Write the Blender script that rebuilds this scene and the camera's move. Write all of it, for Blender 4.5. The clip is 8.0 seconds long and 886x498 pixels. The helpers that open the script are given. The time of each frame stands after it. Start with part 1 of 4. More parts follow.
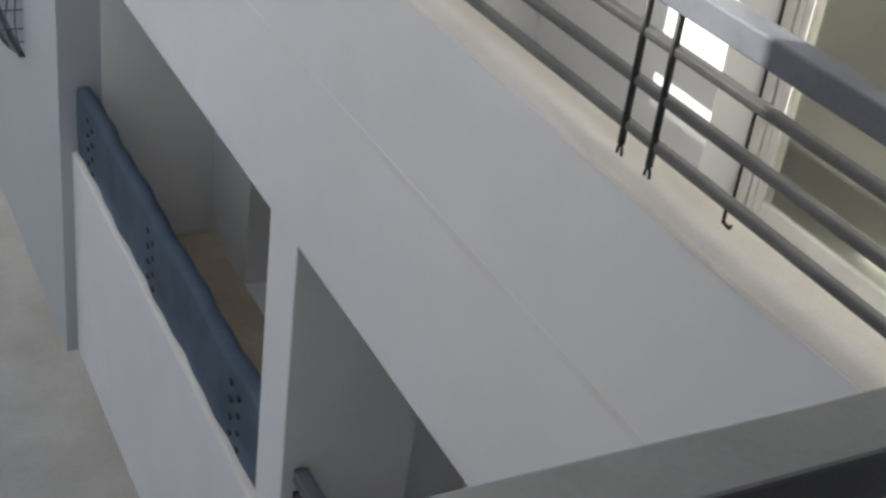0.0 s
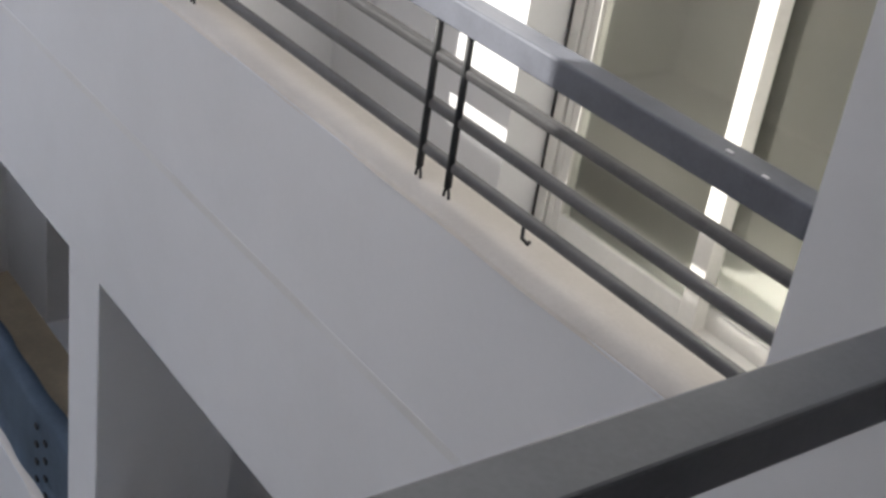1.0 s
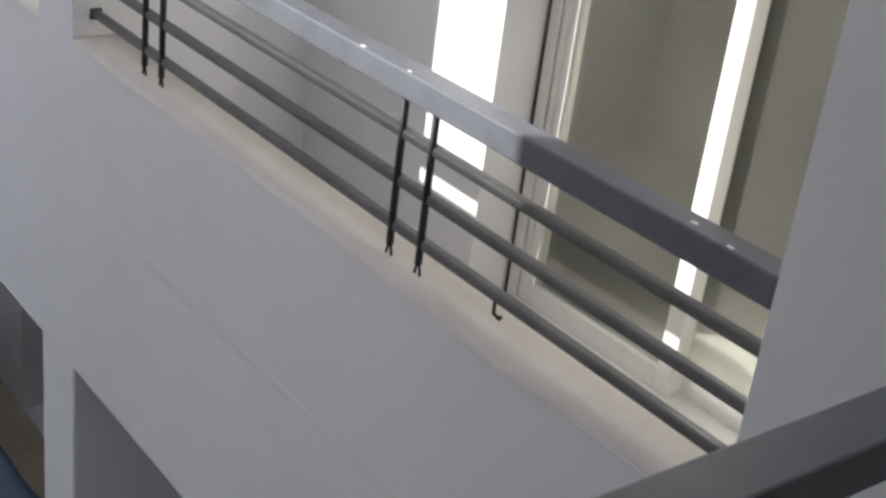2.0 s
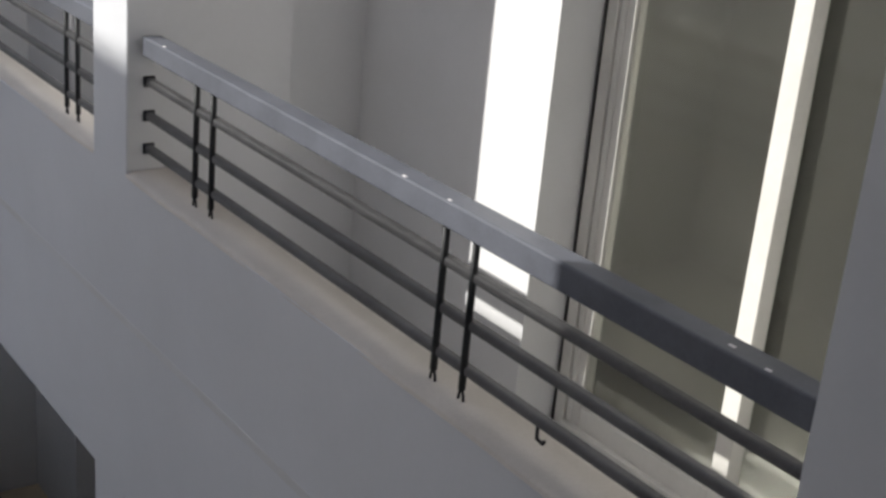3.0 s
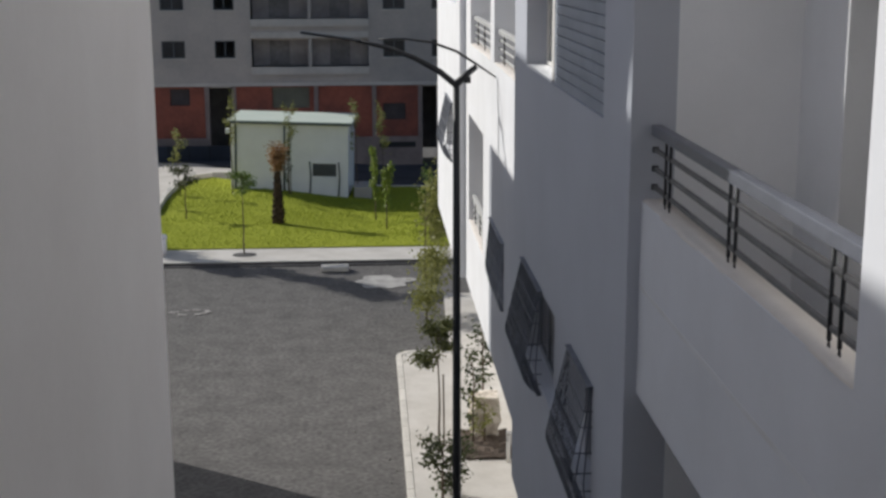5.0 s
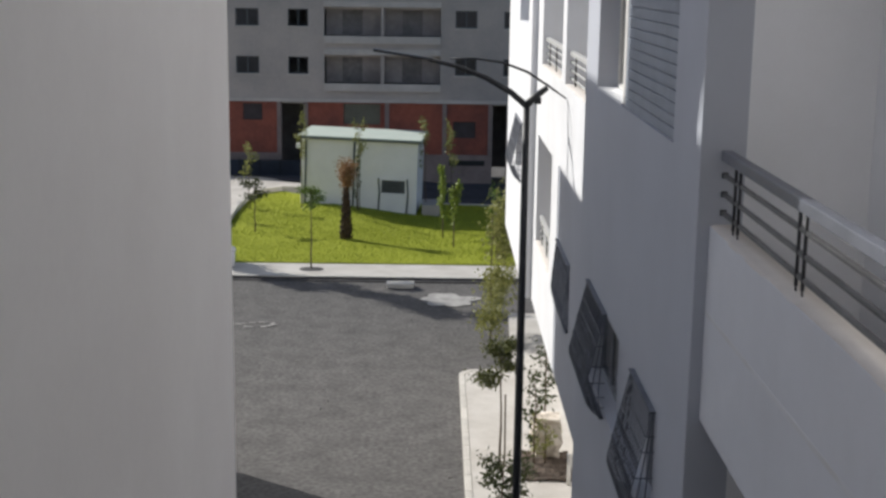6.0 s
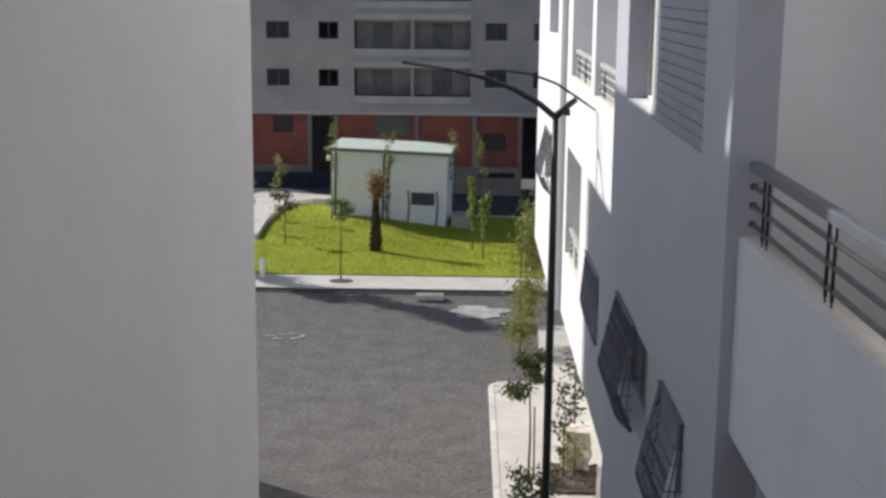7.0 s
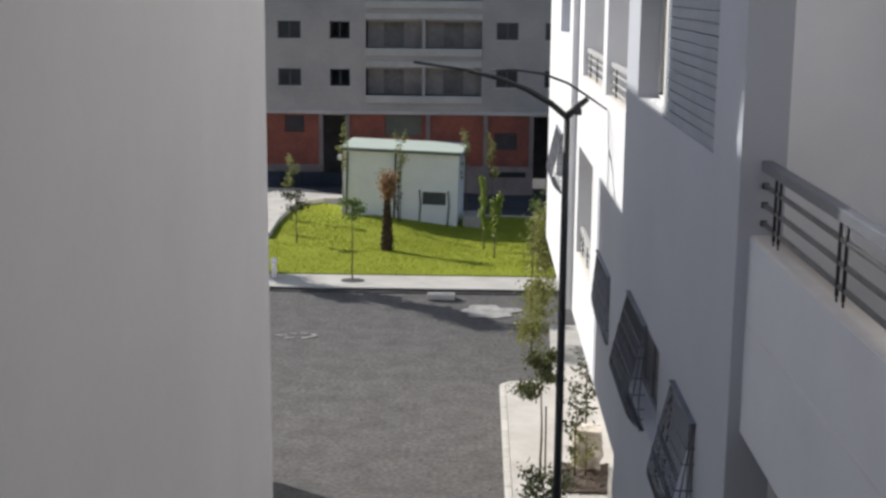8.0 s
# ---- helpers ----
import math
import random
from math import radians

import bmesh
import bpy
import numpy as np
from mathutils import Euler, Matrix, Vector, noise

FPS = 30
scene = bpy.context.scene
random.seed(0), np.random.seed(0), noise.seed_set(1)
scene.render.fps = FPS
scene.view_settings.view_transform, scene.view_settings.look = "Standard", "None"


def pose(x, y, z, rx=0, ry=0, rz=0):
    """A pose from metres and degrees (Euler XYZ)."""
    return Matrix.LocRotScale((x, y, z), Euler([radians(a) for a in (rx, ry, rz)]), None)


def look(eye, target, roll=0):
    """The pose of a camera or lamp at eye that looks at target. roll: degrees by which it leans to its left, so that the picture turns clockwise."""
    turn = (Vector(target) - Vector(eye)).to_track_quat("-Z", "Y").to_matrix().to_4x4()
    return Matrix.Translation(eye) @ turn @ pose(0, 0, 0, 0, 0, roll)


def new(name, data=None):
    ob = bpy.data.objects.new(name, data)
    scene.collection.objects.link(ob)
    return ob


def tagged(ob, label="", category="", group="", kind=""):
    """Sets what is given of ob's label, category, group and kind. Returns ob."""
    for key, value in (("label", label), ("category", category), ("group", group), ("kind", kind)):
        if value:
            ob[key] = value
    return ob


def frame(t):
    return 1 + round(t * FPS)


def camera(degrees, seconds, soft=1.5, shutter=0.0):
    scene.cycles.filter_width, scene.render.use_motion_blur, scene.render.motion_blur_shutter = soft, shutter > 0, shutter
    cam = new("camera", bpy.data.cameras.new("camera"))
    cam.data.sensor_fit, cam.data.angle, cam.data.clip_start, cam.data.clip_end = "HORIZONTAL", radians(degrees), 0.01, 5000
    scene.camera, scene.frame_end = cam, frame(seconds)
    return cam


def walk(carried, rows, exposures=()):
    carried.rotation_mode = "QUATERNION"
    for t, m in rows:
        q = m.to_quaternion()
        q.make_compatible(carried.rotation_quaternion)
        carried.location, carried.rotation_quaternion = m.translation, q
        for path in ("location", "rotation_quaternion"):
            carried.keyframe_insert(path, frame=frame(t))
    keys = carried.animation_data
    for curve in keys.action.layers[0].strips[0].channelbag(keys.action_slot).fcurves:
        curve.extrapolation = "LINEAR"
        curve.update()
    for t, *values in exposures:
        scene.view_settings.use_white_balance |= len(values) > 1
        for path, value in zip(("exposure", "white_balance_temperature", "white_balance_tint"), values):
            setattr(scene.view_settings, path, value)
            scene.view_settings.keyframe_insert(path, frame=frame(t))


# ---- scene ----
cam = camera(37.1, 8.0, soft=2.8)
PATH = [
    (0, (0.02, 0.064, 11.53), (0.883, 1.556, 10.517), 7.7),
    (0.5, (0.035, 0.046, 11.538), (1.074, 1.441, 10.55), 9.2),
    (1, (0.03, 0.052, 11.554), (1.143, 1.415, 10.603), 9.1),
    (1.5, (0.044, 0.059, 11.564), (1.202, 1.413, 10.655), 8.4),
    (3, (0.047, -0.005, 11.626), (1.166, 1.498, 10.927), 5.4),
    (3.5, (0.058, -0.008, 11.616), (1.082, 1.603, 11.019), 4.0),
    (3.8, (0.064, -0.006, 11.635), (0.892, 1.731, 11.092), 2.5),
    (4, (0.069, 0.003, 11.64), (0.76, 1.808, 11.128), 1.7),
    (4.2, (0.031, -0.027, 11.654), (0.637, 1.812, 11.156), 1.5),
    (4.5, (-0.004, -0.056, 11.707), (0.389, 1.847, 11.235), 0.4),
    (4.8, (-0.004, -0.01, 11.717), (0.182, 1.932, 11.273), -0.2),
    (5, (-0.007, -0.005, 11.713), (0.105, 1.944, 11.28), -0.2),
    (6.5, (-0.002, -0.052, 11.725), (-0.006, 1.908, 11.329), 0.8),
    (7, (0.019, -0.027, 11.711), (-0.015, 1.935, 11.323), 0.6),
    (7.5, (0.003, -0.071, 11.722), (-0.043, 1.89, 11.335), 0.5),
    (8, (0.015, -0.058, 11.717), (-0.036, 1.904, 11.328), 0.5),
]
walk(cam, [(t, look(eye, target, roll)) for t, eye, target, roll in PATH],
     [(0, 1.1, 6500, 4), (0.5, 1.09, 6450, 6), (1.0, 1.05, 6420, 8), (1.5, 1.06, 6410, 8), (3, 0.1, 6320, 8), (3.5, 0.04, 6280, 9), (4, -0.52, 6200, 8), (4.5, -0.52, 6200, 8), (5, -0.36, 6230, 9), (6.5, -0.04, 6250, 9), (8, 0.0, 6250, 9)])

# ---------------------------------------------------------------- light
SUN_TO = Vector((-0.82, 0.57, 0.65)).normalized()
world = bpy.data.worlds.new("sky")
scene.world = world
world.use_nodes = True
wn = world.node_tree
sky = wn.nodes.new("ShaderNodeTexSky")
sky.sky_type = "NISHITA"
sky.sun_disc = False
sky.sun_elevation = radians(33)
sky.sun_rotation = math.atan2(SUN_TO.x, SUN_TO.y)
sky.air_density, sky.dust_density = 1.0, 1.6
wn.links.new(sky.outputs[0], wn.nodes["Background"].inputs[0])
wn.nodes["Background"].inputs[1].default_value = 0.102
sun = new("sun", bpy.data.lights.new("sun", "SUN"))
sun.data.energy, sun.data.angle, sun.data.color = 5.0, radians(0.53), (1.0, 0.95, 0.87)
sun.matrix_world = look(SUN_TO * 60, (0, 0, 0))


# ---------------------------------------------------------------- materials
def surface(name, base, rough=0.8, metal=0.0, grain=60.0, stain=1.3, vary=0.12, dark=None, bump=0.15, spec=0.4, per_piece=0.0, fine=0.004, sharp=1.0):
    """Painted or mineral surface: broad stains and fine grain in the colour, fine relief."""
    m = bpy.data.materials.new(name)
    m.use_nodes = True
    n, l = m.node_tree.nodes, m.node_tree.links
    b = n["Principled BSDF"]
    b.inputs["Roughness"].default_value, b.inputs["Metallic"].default_value = rough, metal
    b.inputs["Specular IOR Level"].default_value = spec
    co = n.new("ShaderNodeNewGeometry")
    big, small = n.new("ShaderNodeTexNoise"), n.new("ShaderNodeTexNoise")
    big.inputs["Scale"].default_value, big.inputs["Detail"].default_value, big.inputs["Roughness"].default_value = stain, 6, 0.6
    small.inputs["Scale"].default_value, small.inputs["Detail"].default_value = grain, 3
    for t in (big, small):
        l.new(co.outputs["Position"], t.inputs["Vector"])
    ramp = n.new("ShaderNodeValToRGB")
    dark = dark or tuple(c * (1 - vary * 2) for c in base)
    ramp.color_ramp.elements[0].position, ramp.color_ramp.elements[0].color = 0.3, (*dark, 1)
    ramp.color_ramp.elements[1].position, ramp.color_ramp.elements[1].color = 0.62, (*base, 1)
    l.new(big.outputs["Fac"], ramp.inputs[0])
    mul = n.new("ShaderNodeMix")
    mul.data_type, mul.blend_type = "RGBA", "MULTIPLY"
    mul.inputs[0].default_value = 1.0
    g = n.new("ShaderNodeMapRange")
    g.inputs["From Min"].default_value, g.inputs["From Max"].default_value = 0.5 - 0.5 / sharp, 0.5 + 0.5 / sharp
    g.inputs["To Min"].default_value, g.inputs["To Max"].default_value = 1 - vary, 1 + vary
    l.new(small.outputs["Fac"], g.inputs[0])
    l.new(ramp.outputs[0], mul.inputs[6])
    last = g.outputs[0]
    if per_piece:
        info = n.new("ShaderNodeObjectInfo")
        pr = n.new("ShaderNodeMapRange")
        pr.inputs["To Min"].default_value, pr.inputs["To Max"].default_value = 1 - per_piece, 1 + per_piece
        l.new(info.outputs["Random"], pr.inputs[0])
        mm = n.new("ShaderNodeMath")
        mm.operation = "MULTIPLY"
        l.new(pr.outputs[0], mm.inputs[0])
        l.new(last, mm.inputs[1])
        last = mm.outputs[0]
    l.new(last, mul.inputs[7])
    l.new(mul.outputs[2], b.inputs["Base Color"])
    bp = n.new("ShaderNodeBump")
    bp.inputs["Strength"].default_value, bp.inputs["Distance"].default_value = bump, fine
    l.new(small.outputs["Fac"], bp.inputs["Height"])
    l.new(bp.outputs[0], b.inputs["Normal"])
    return m


def leafy(name, a, b_col):
    """Leaves: colour varies leaf by leaf, some light passes through."""
    m = bpy.data.materials.new(name)
    m.use_nodes = True
    n, l = m.node_tree.nodes, m.node_tree.links
    b = n["Principled BSDF"]
    geo = n.new("ShaderNodeNewGeometry")
    r = n.new("ShaderNodeValToRGB")
    r.color_ramp.elements[0].color, r.color_ramp.elements[1].color = (*a, 1), (*b_col, 1)
    l.new(geo.outputs["Random Per Island"], r.inputs[0])
    l.new(r.outputs[0], b.inputs["Base Color"])
    b.inputs["Roughness"].default_value = 0.55
    b.inputs["Subsurface Weight"].default_value = 0.0
    tr = n.new("ShaderNodeBsdfTranslucent")
    l.new(r.outputs[0], tr.inputs[0])
    mix = n.new("ShaderNodeMixShader")
    mix.inputs[0].default_value = 0.3
    l.new(b.outputs[0], mix.inputs[1])
    l.new(tr.outputs[0], mix.inputs[2])
    l.new(mix.outputs[0], n["Material Output"].inputs[0])
    return m


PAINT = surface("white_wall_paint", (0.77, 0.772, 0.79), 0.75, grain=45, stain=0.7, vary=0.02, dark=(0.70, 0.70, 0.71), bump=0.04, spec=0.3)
# blue of the skylight on the front is put into this paint's colour
PAINT_FRONT = surface("front_paint_skylight_tint", (0.715, 0.722, 0.755), 0.75, grain=45, stain=0.7, vary=0.02, dark=(0.655, 0.66, 0.685), bump=0.04, spec=0.3)
# lighter copy of the white paint, in place of light missing in the loggias
PAINT_INNER = surface("white_loggia_paint", (0.85, 0.848, 0.862), 0.75, grain=45, stain=0.8, vary=0.02, dark=(0.785, 0.782, 0.79), bump=0.04, spec=0.3)
WING = surface("off_white_side_wall_paint", (0.90, 0.875, 0.86), 0.8, grain=40, stain=0.9, vary=0.02, dark=(0.83, 0.80, 0.785), bump=0.05, spec=0.3)
OCHRE = surface("ochre_dusty_floor", (0.70, 0.59, 0.43), 0.8, grain=30, stain=2, vary=0.12)
DUST = surface("grey_grit", (0.21, 0.20, 0.19), 0.9, grain=20, stain=2, vary=0.15)
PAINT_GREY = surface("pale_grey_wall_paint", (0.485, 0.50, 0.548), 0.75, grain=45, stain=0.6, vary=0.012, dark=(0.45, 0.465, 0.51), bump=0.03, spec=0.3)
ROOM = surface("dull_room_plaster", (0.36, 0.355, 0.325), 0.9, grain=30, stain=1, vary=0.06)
COPING = surface("beige_cement_ledge", (0.70, 0.655, 0.61), 0.85, grain=70, stain=3, vary=0.06, dark=(0.63, 0.585, 0.54), bump=0.3)
JOINT = surface("stained_mortar_joint", (0.705, 0.708, 0.728), 0.8, grain=40, stain=2, vary=0.03, dark=(0.65, 0.642, 0.635))
RAIL = surface("blue_grey_rail_paint", (0.135, 0.142, 0.17), 0.36, grain=90, stain=6, vary=0.12, bump=0.2, spec=0.45, fine=0.001)
GRILLE = surface("slate_grille_paint", (0.16, 0.17, 0.20), 0.5, grain=80, stain=5, vary=0.2, bump=0.2, spec=0.4, fine=0.001)
# lighter grille colour, for low contrast with the wall; also the barred window frames
GRILLE_PALE = surface("pale_grey_grille_paint", (0.28, 0.295, 0.33), 0.55, grain=80, stain=5, vary=0.15, bump=0.2, spec=0.4, fine=0.001)
BARS = surface("dark_bar_paint", (0.125, 0.122, 0.125), 0.45, grain=90, stain=6, vary=0.18, bump=0.2, spec=0.5, fine=0.001)
# rail paint lightened: the sky's reflection on the handrail put into the colour
RAIL_SKYLIT = surface("rail_paint_sky_in_colour", (0.185, 0.188, 0.20), 0.36, grain=90, stain=4, vary=0.12, bump=0.2, spec=0.7, fine=0.001)
FLOOR_UNSEEN = surface("unseen_dark_floor", (0.16, 0.15, 0.15), 0.5, grain=30, stain=2, vary=0.1)
# lit copy of the rail paint: glare of the sun put into the colour
RAIL_SUNLIT = surface("rail_paint_sun_in_colour", (0.55, 0.55, 0.54), 0.45, grain=60, stain=4, vary=0.1)
IRON = surface("black_iron", (0.02, 0.021, 0.024), 0.5, grain=80, stain=5, vary=0.2, bump=0.2, spec=0.4, fine=0.001)
ALU = surface("white_aluminium", (0.82, 0.80, 0.76), 0.4, grain=50, stain=3, vary=0.05, bump=0.05)
SEAL = surface("dark_rubber_seal", (0.03, 0.03, 0.03), 0.7)
SHUTTER = surface("blue_grey_shutter", (0.30, 0.328, 0.385), 0.55, grain=40, stain=2, vary=0.08)
ASPHALT = surface("dusty_asphalt", (0.116, 0.109, 0.105), 0.9, grain=8, stain=1.3, vary=0.30, sharp=2.8, dark=(0.076, 0.072, 0.069), bump=0.12, fine=0.006)
PAVING = surface("pale_concrete_paving", (0.56, 0.53, 0.49), 0.85, grain=20, stain=0.8, vary=0.10, dark=(0.44, 0.41, 0.37), bump=0.3)
KERB = surface("pale_kerb_concrete", (0.60, 0.57, 0.52), 0.85, grain=25, stain=1.5, vary=0.1, per_piece=0.06)
CEMENT = surface("spilt_cement", (0.40, 0.385, 0.365), 0.9, grain=12, stain=2, vary=0.2)
GRASS = surface("mown_grass", (0.30, 0.33, 0.035), 0.9, grain=6, stain=0.3, vary=0.15, dark=(0.23, 0.26, 0.022), bump=0.8, fine=0.03, spec=0.1)
BLADE = leafy("grass_blades", (0.26, 0.30, 0.03), (0.33, 0.37, 0.045))
CONCRETE = surface("raw_grey_render", (0.52, 0.455, 0.415), 0.9, grain=6, stain=0.35, vary=0.10, dark=(0.38, 0.34, 0.32))
CONCRETE_PALE = surface("pale_slab_edge", (0.61, 0.555, 0.51), 0.9, grain=6, stain=0.5, vary=0.10)
BRICK = surface("red_brickwork", (0.34, 0.105, 0.07), 0.9, grain=5, stain=0.45, vary=0.22, dark=(0.17, 0.065, 0.052))
# dimness behind openings is put into this dark colour
INSIDE = surface("interior_dimness_in_colour", (0.17, 0.165, 0.17), 0.95, grain=3, stain=0.8, vary=0.2)
HUTWALL = surface("white_hut_render", (0.91, 0.88, 0.90), 0.8, grain=10, stain=0.6, vary=0.04, dark=(0.84, 0.81, 0.83))
HUTROOF = surface("pale_green_roof", (0.53, 0.575, 0.51), 0.75, grain=10, stain=0.8, vary=0.12, dark=(0.46, 0.53, 0.47))
LOUVRE = surface("grey_louvre", (0.10, 0.11, 0.12), 0.5)
BARK = surface("grey_brown_bark", (0.16, 0.12, 0.085), 0.9, grain=30, stain=5, vary=0.25, bump=0.6)
PALMBARK = surface("dark_palm_bark", (0.07, 0.045, 0.03), 0.95, grain=25, stain=6, vary=0.3, bump=0.8, per_piece=0.2)
STONE = surface("tan_stone", (0.80, 0.73, 0.64), 0.85, grain=12, stain=4, vary=0.15, dark=(0.46, 0.38, 0.30), bump=0.5)
SOIL = surface("brown_soil", (0.10, 0.075, 0.058), 0.95, grain=15, stain=3, vary=0.25, bump=0.8)
L_DARK = leafy("dark_green_leaves", (0.026, 0.040, 0.012), (0.085, 0.10, 0.03))
L_MID = leafy("mid_green_leaves", (0.06, 0.11, 0.015), (0.17, 0.24, 0.04))
L_PALE = leafy("yellow_green_leaves", (0.19, 0.20, 0.05), (0.36, 0.36, 0.12))
L_LIME = leafy("lime_green_leaves", (0.13, 0.19, 0.025), (0.30, 0.36, 0.07))
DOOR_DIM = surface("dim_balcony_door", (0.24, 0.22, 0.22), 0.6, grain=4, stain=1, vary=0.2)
L_OLIVE = leafy("olive_green_leaves", (0.04, 0.052, 0.012), (0.14, 0.15, 0.04))
L_DRY = leafy("dry_brown_fronds", (0.24, 0.13, 0.06), (0.42, 0.25, 0.12))

OLIVE = surface("olive_grey_shutter", (0.17, 0.165, 0.125), 0.7, grain=8, stain=1, vary=0.1)
MAROON = surface("dull_maroon_shutter", (0.075, 0.06, 0.062), 0.7, grain=8, stain=1, vary=0.15)
CLOTH = surface("blue_grey_cloth", (0.16, 0.215, 0.295), 0.9, grain=40, stain=3, vary=0.12)
FENCE = surface("dark_blue_sheet_metal", (0.055, 0.07, 0.105), 0.6, grain=8, stain=1, vary=0.15)
PANE = surface("dark_window_glass", (0.035, 0.035, 0.042), 0.25, grain=2, stain=0.7, vary=0.3)
# shade of balcony recesses and of rooms behind panes, put into the colour
RECESS = surface("render_shade_in_colour", (0.42, 0.38, 0.375), 0.9, grain=4, stain=0.6, vary=0.15)
PIER = surface("brownish_pier", (0.30, 0.235, 0.215), 0.9, grain=6, stain=1, vary=0.15)
NEWROAD = surface("fresh_dark_asphalt", (0.055, 0.058, 0.072), 0.85, grain=4, stain=0.5, vary=0.25)
GLASS = bpy.data.materials.new("clear_glass")
GLASS.use_nodes = True
gb = GLASS.node_tree.nodes["Principled BSDF"]
gb.inputs["Base Color"].default_value = (0.93, 0.945, 0.93, 1)
gb.inputs["Transmission Weight"].default_value, gb.inputs["Roughness"].default_value, gb.inputs["IOR"].default_value = 1.0, 0.09, 1.45
# thin uneven film of building dust on the panes
gn, gl = GLASS.node_tree.nodes, GLASS.node_tree.links
film_coat, film_noise, film_range, film_mix, film_geo = gn.new("ShaderNodeBsdfDiffuse"), gn.new("ShaderNodeTexNoise"), gn.new("ShaderNodeMapRange"), gn.new("ShaderNodeMixShader"), gn.new("ShaderNodeNewGeometry")
film_coat.inputs[0].default_value = (0.36, 0.35, 0.31, 1)
film_noise.inputs["Scale"].default_value, film_noise.inputs["Detail"].default_value = 1.6, 6
film_range.inputs["From Min"].default_value, film_range.inputs["From Max"].default_value = 0.3, 0.7
film_range.inputs["To Min"].default_value, film_range.inputs["To Max"].default_value = 0.035, 0.07
gl.new(film_geo.outputs["Position"], film_noise.inputs["Vector"])
gl.new(film_noise.outputs["Fac"], film_range.inputs[0])
gl.new(film_range.outputs[0], film_mix.inputs[0])
gl.new(gb.outputs[0], film_mix.inputs[1])
gl.new(film_coat.outputs[0], film_mix.inputs[2])
gl.new(film_mix.outputs[0], gn["Material Output"].inputs[0])


# ---------------------------------------------------------------- builders
def box(bm, x0, x1, y0, y1, z0, z1, bevel=0.0, turn=None):
    r = bmesh.ops.create_cube(bm, size=1)
    for v in r["verts"]:
        v.co = ((x0 + x1) / 2 + v.co.x * (x1 - x0), (y0 + y1) / 2 + v.co.y * (y1 - y0), (z0 + z1) / 2 + v.co.z * (z1 - z0))
    if bevel:
        es = list({e for v in r["verts"] for e in v.link_edges})
        r = bmesh.ops.bevel(bm, geom=es, offset=bevel, segments=2, profile=0.5, affect="EDGES")
    if turn:
        bmesh.ops.transform(bm, matrix=turn, verts=list({v for v in r["verts"]}))
    return bm


def boxes(*rows, bevel=0.0):
    bm = bmesh.new()
    for r in rows:
        box(bm, *r, bevel=bevel)
    return bm


def tube(bm, pts, radii, n=8):
    """A round bar through points, tapering with the radii."""
    pts = [Vector(p) for p in pts]
    rings = []
    for i, p in enumerate(pts):
        d = (pts[min(i + 1, len(pts) - 1)] - pts[max(i - 1, 0)]).normalized()
        side = d.cross(Vector((0.31, 0.95, 0.05)) if abs(d.y) < 0.9 else Vector((1, 0, 0))).normalized()
        up = side.cross(d)
        r = radii[i] if hasattr(radii, "__len__") else radii
        rings.append([bm.verts.new(p + (side * math.cos(a) + up * math.sin(a)) * r) for a in (2 * math.pi * k / n for k in range(n))])
    for a, b in zip(rings, rings[1:]):
        for k in range(n):
            f = bm.faces.new((a[k], a[(k + 1) % n], b[(k + 1) % n], b[k]))
            f.smooth = True
    bm.faces.new(rings[0][::-1])
    bm.faces.new(rings[-1])
    return bm


def mesh_of(name, bm, material):
    bmesh.ops.recalc_face_normals(bm, faces=bm.faces)
    me = bpy.data.meshes.new(name)
    bm.to_mesh(me)
    bm.free()
    me.materials.append(material)
    return me


def thing(name, label, category, group="", kind="", at=None):
    ob = new(name)
    ob.empty_display_size = 0.2
    if at:
        ob.location = at
    return tagged(ob, label, category, group, kind)


def part(name, bm, material, parent=None, label="", kind=""):
    ob = new(name, mesh_of(name, bm, material))
    ob.parent = parent
    return tagged(ob, label, kind=kind)


def solid(name, bm, material, label="", category="", kind="structure"):
    return tagged(new(name, mesh_of(name, bm, material)), label, category, kind=kind)


def wall_grid(us, vs, is_open, place, depth):
    """A wall with thickness and openings: cells between the cuts us and vs; place(u, v, d) gives the point."""
    bm, seen = bmesh.new(), {}

    def vert(u, v, d):
        if (u, v, d) not in seen:
            seen[u, v, d] = bm.verts.new(place(u, v, d))
        return seen[u, v, d]

    def full(i, j):
        return 0 <= i < len(us) - 1 and 0 <= j < len(vs) - 1 and not is_open((us[i] + us[i + 1]) / 2, (vs[j] + vs[j + 1]) / 2)

    for i in range(len(us) - 1):
        for j in range(len(vs) - 1):
            if not full(i, j):
                continue
            a, b, c, d = us[i], us[i + 1], vs[j], vs[j + 1]
            for t in (0, depth):
                bm.faces.new([vert(a, c, t), vert(b, c, t), vert(b, d, t), vert(a, d, t)])
            for di, dj, p, q in ((-1, 0, (a, c), (a, d)), (1, 0, (b, c), (b, d)), (0, -1, (a, c), (b, c)), (0, 1, (a, d), (b, d))):
                if not full(i + di, j + dj):
                    bm.faces.new([vert(*p, 0), vert(*q, 0), vert(*q, depth), vert(*p, depth)])
    return bm


def wall_with(u0, u1, v0, v1, openings, place, depth):
    us = sorted({u0, u1, *(o[0] for o in openings), *(o[1] for o in openings)})
    vs = sorted({v0, v1, *(o[2] for o in openings), *(o[3] for o in openings)})
    us, vs = [u for u in us if u0 <= u <= u1], [v for v in vs if v0 <= v <= v1]
    return wall_grid(us, vs, lambda u, v: any(o[0] < u < o[1] and o[2] < v < o[3] for o in openings), place, depth)


def street_face(x):
    return lambda u, v, d: (x + d, u, v)


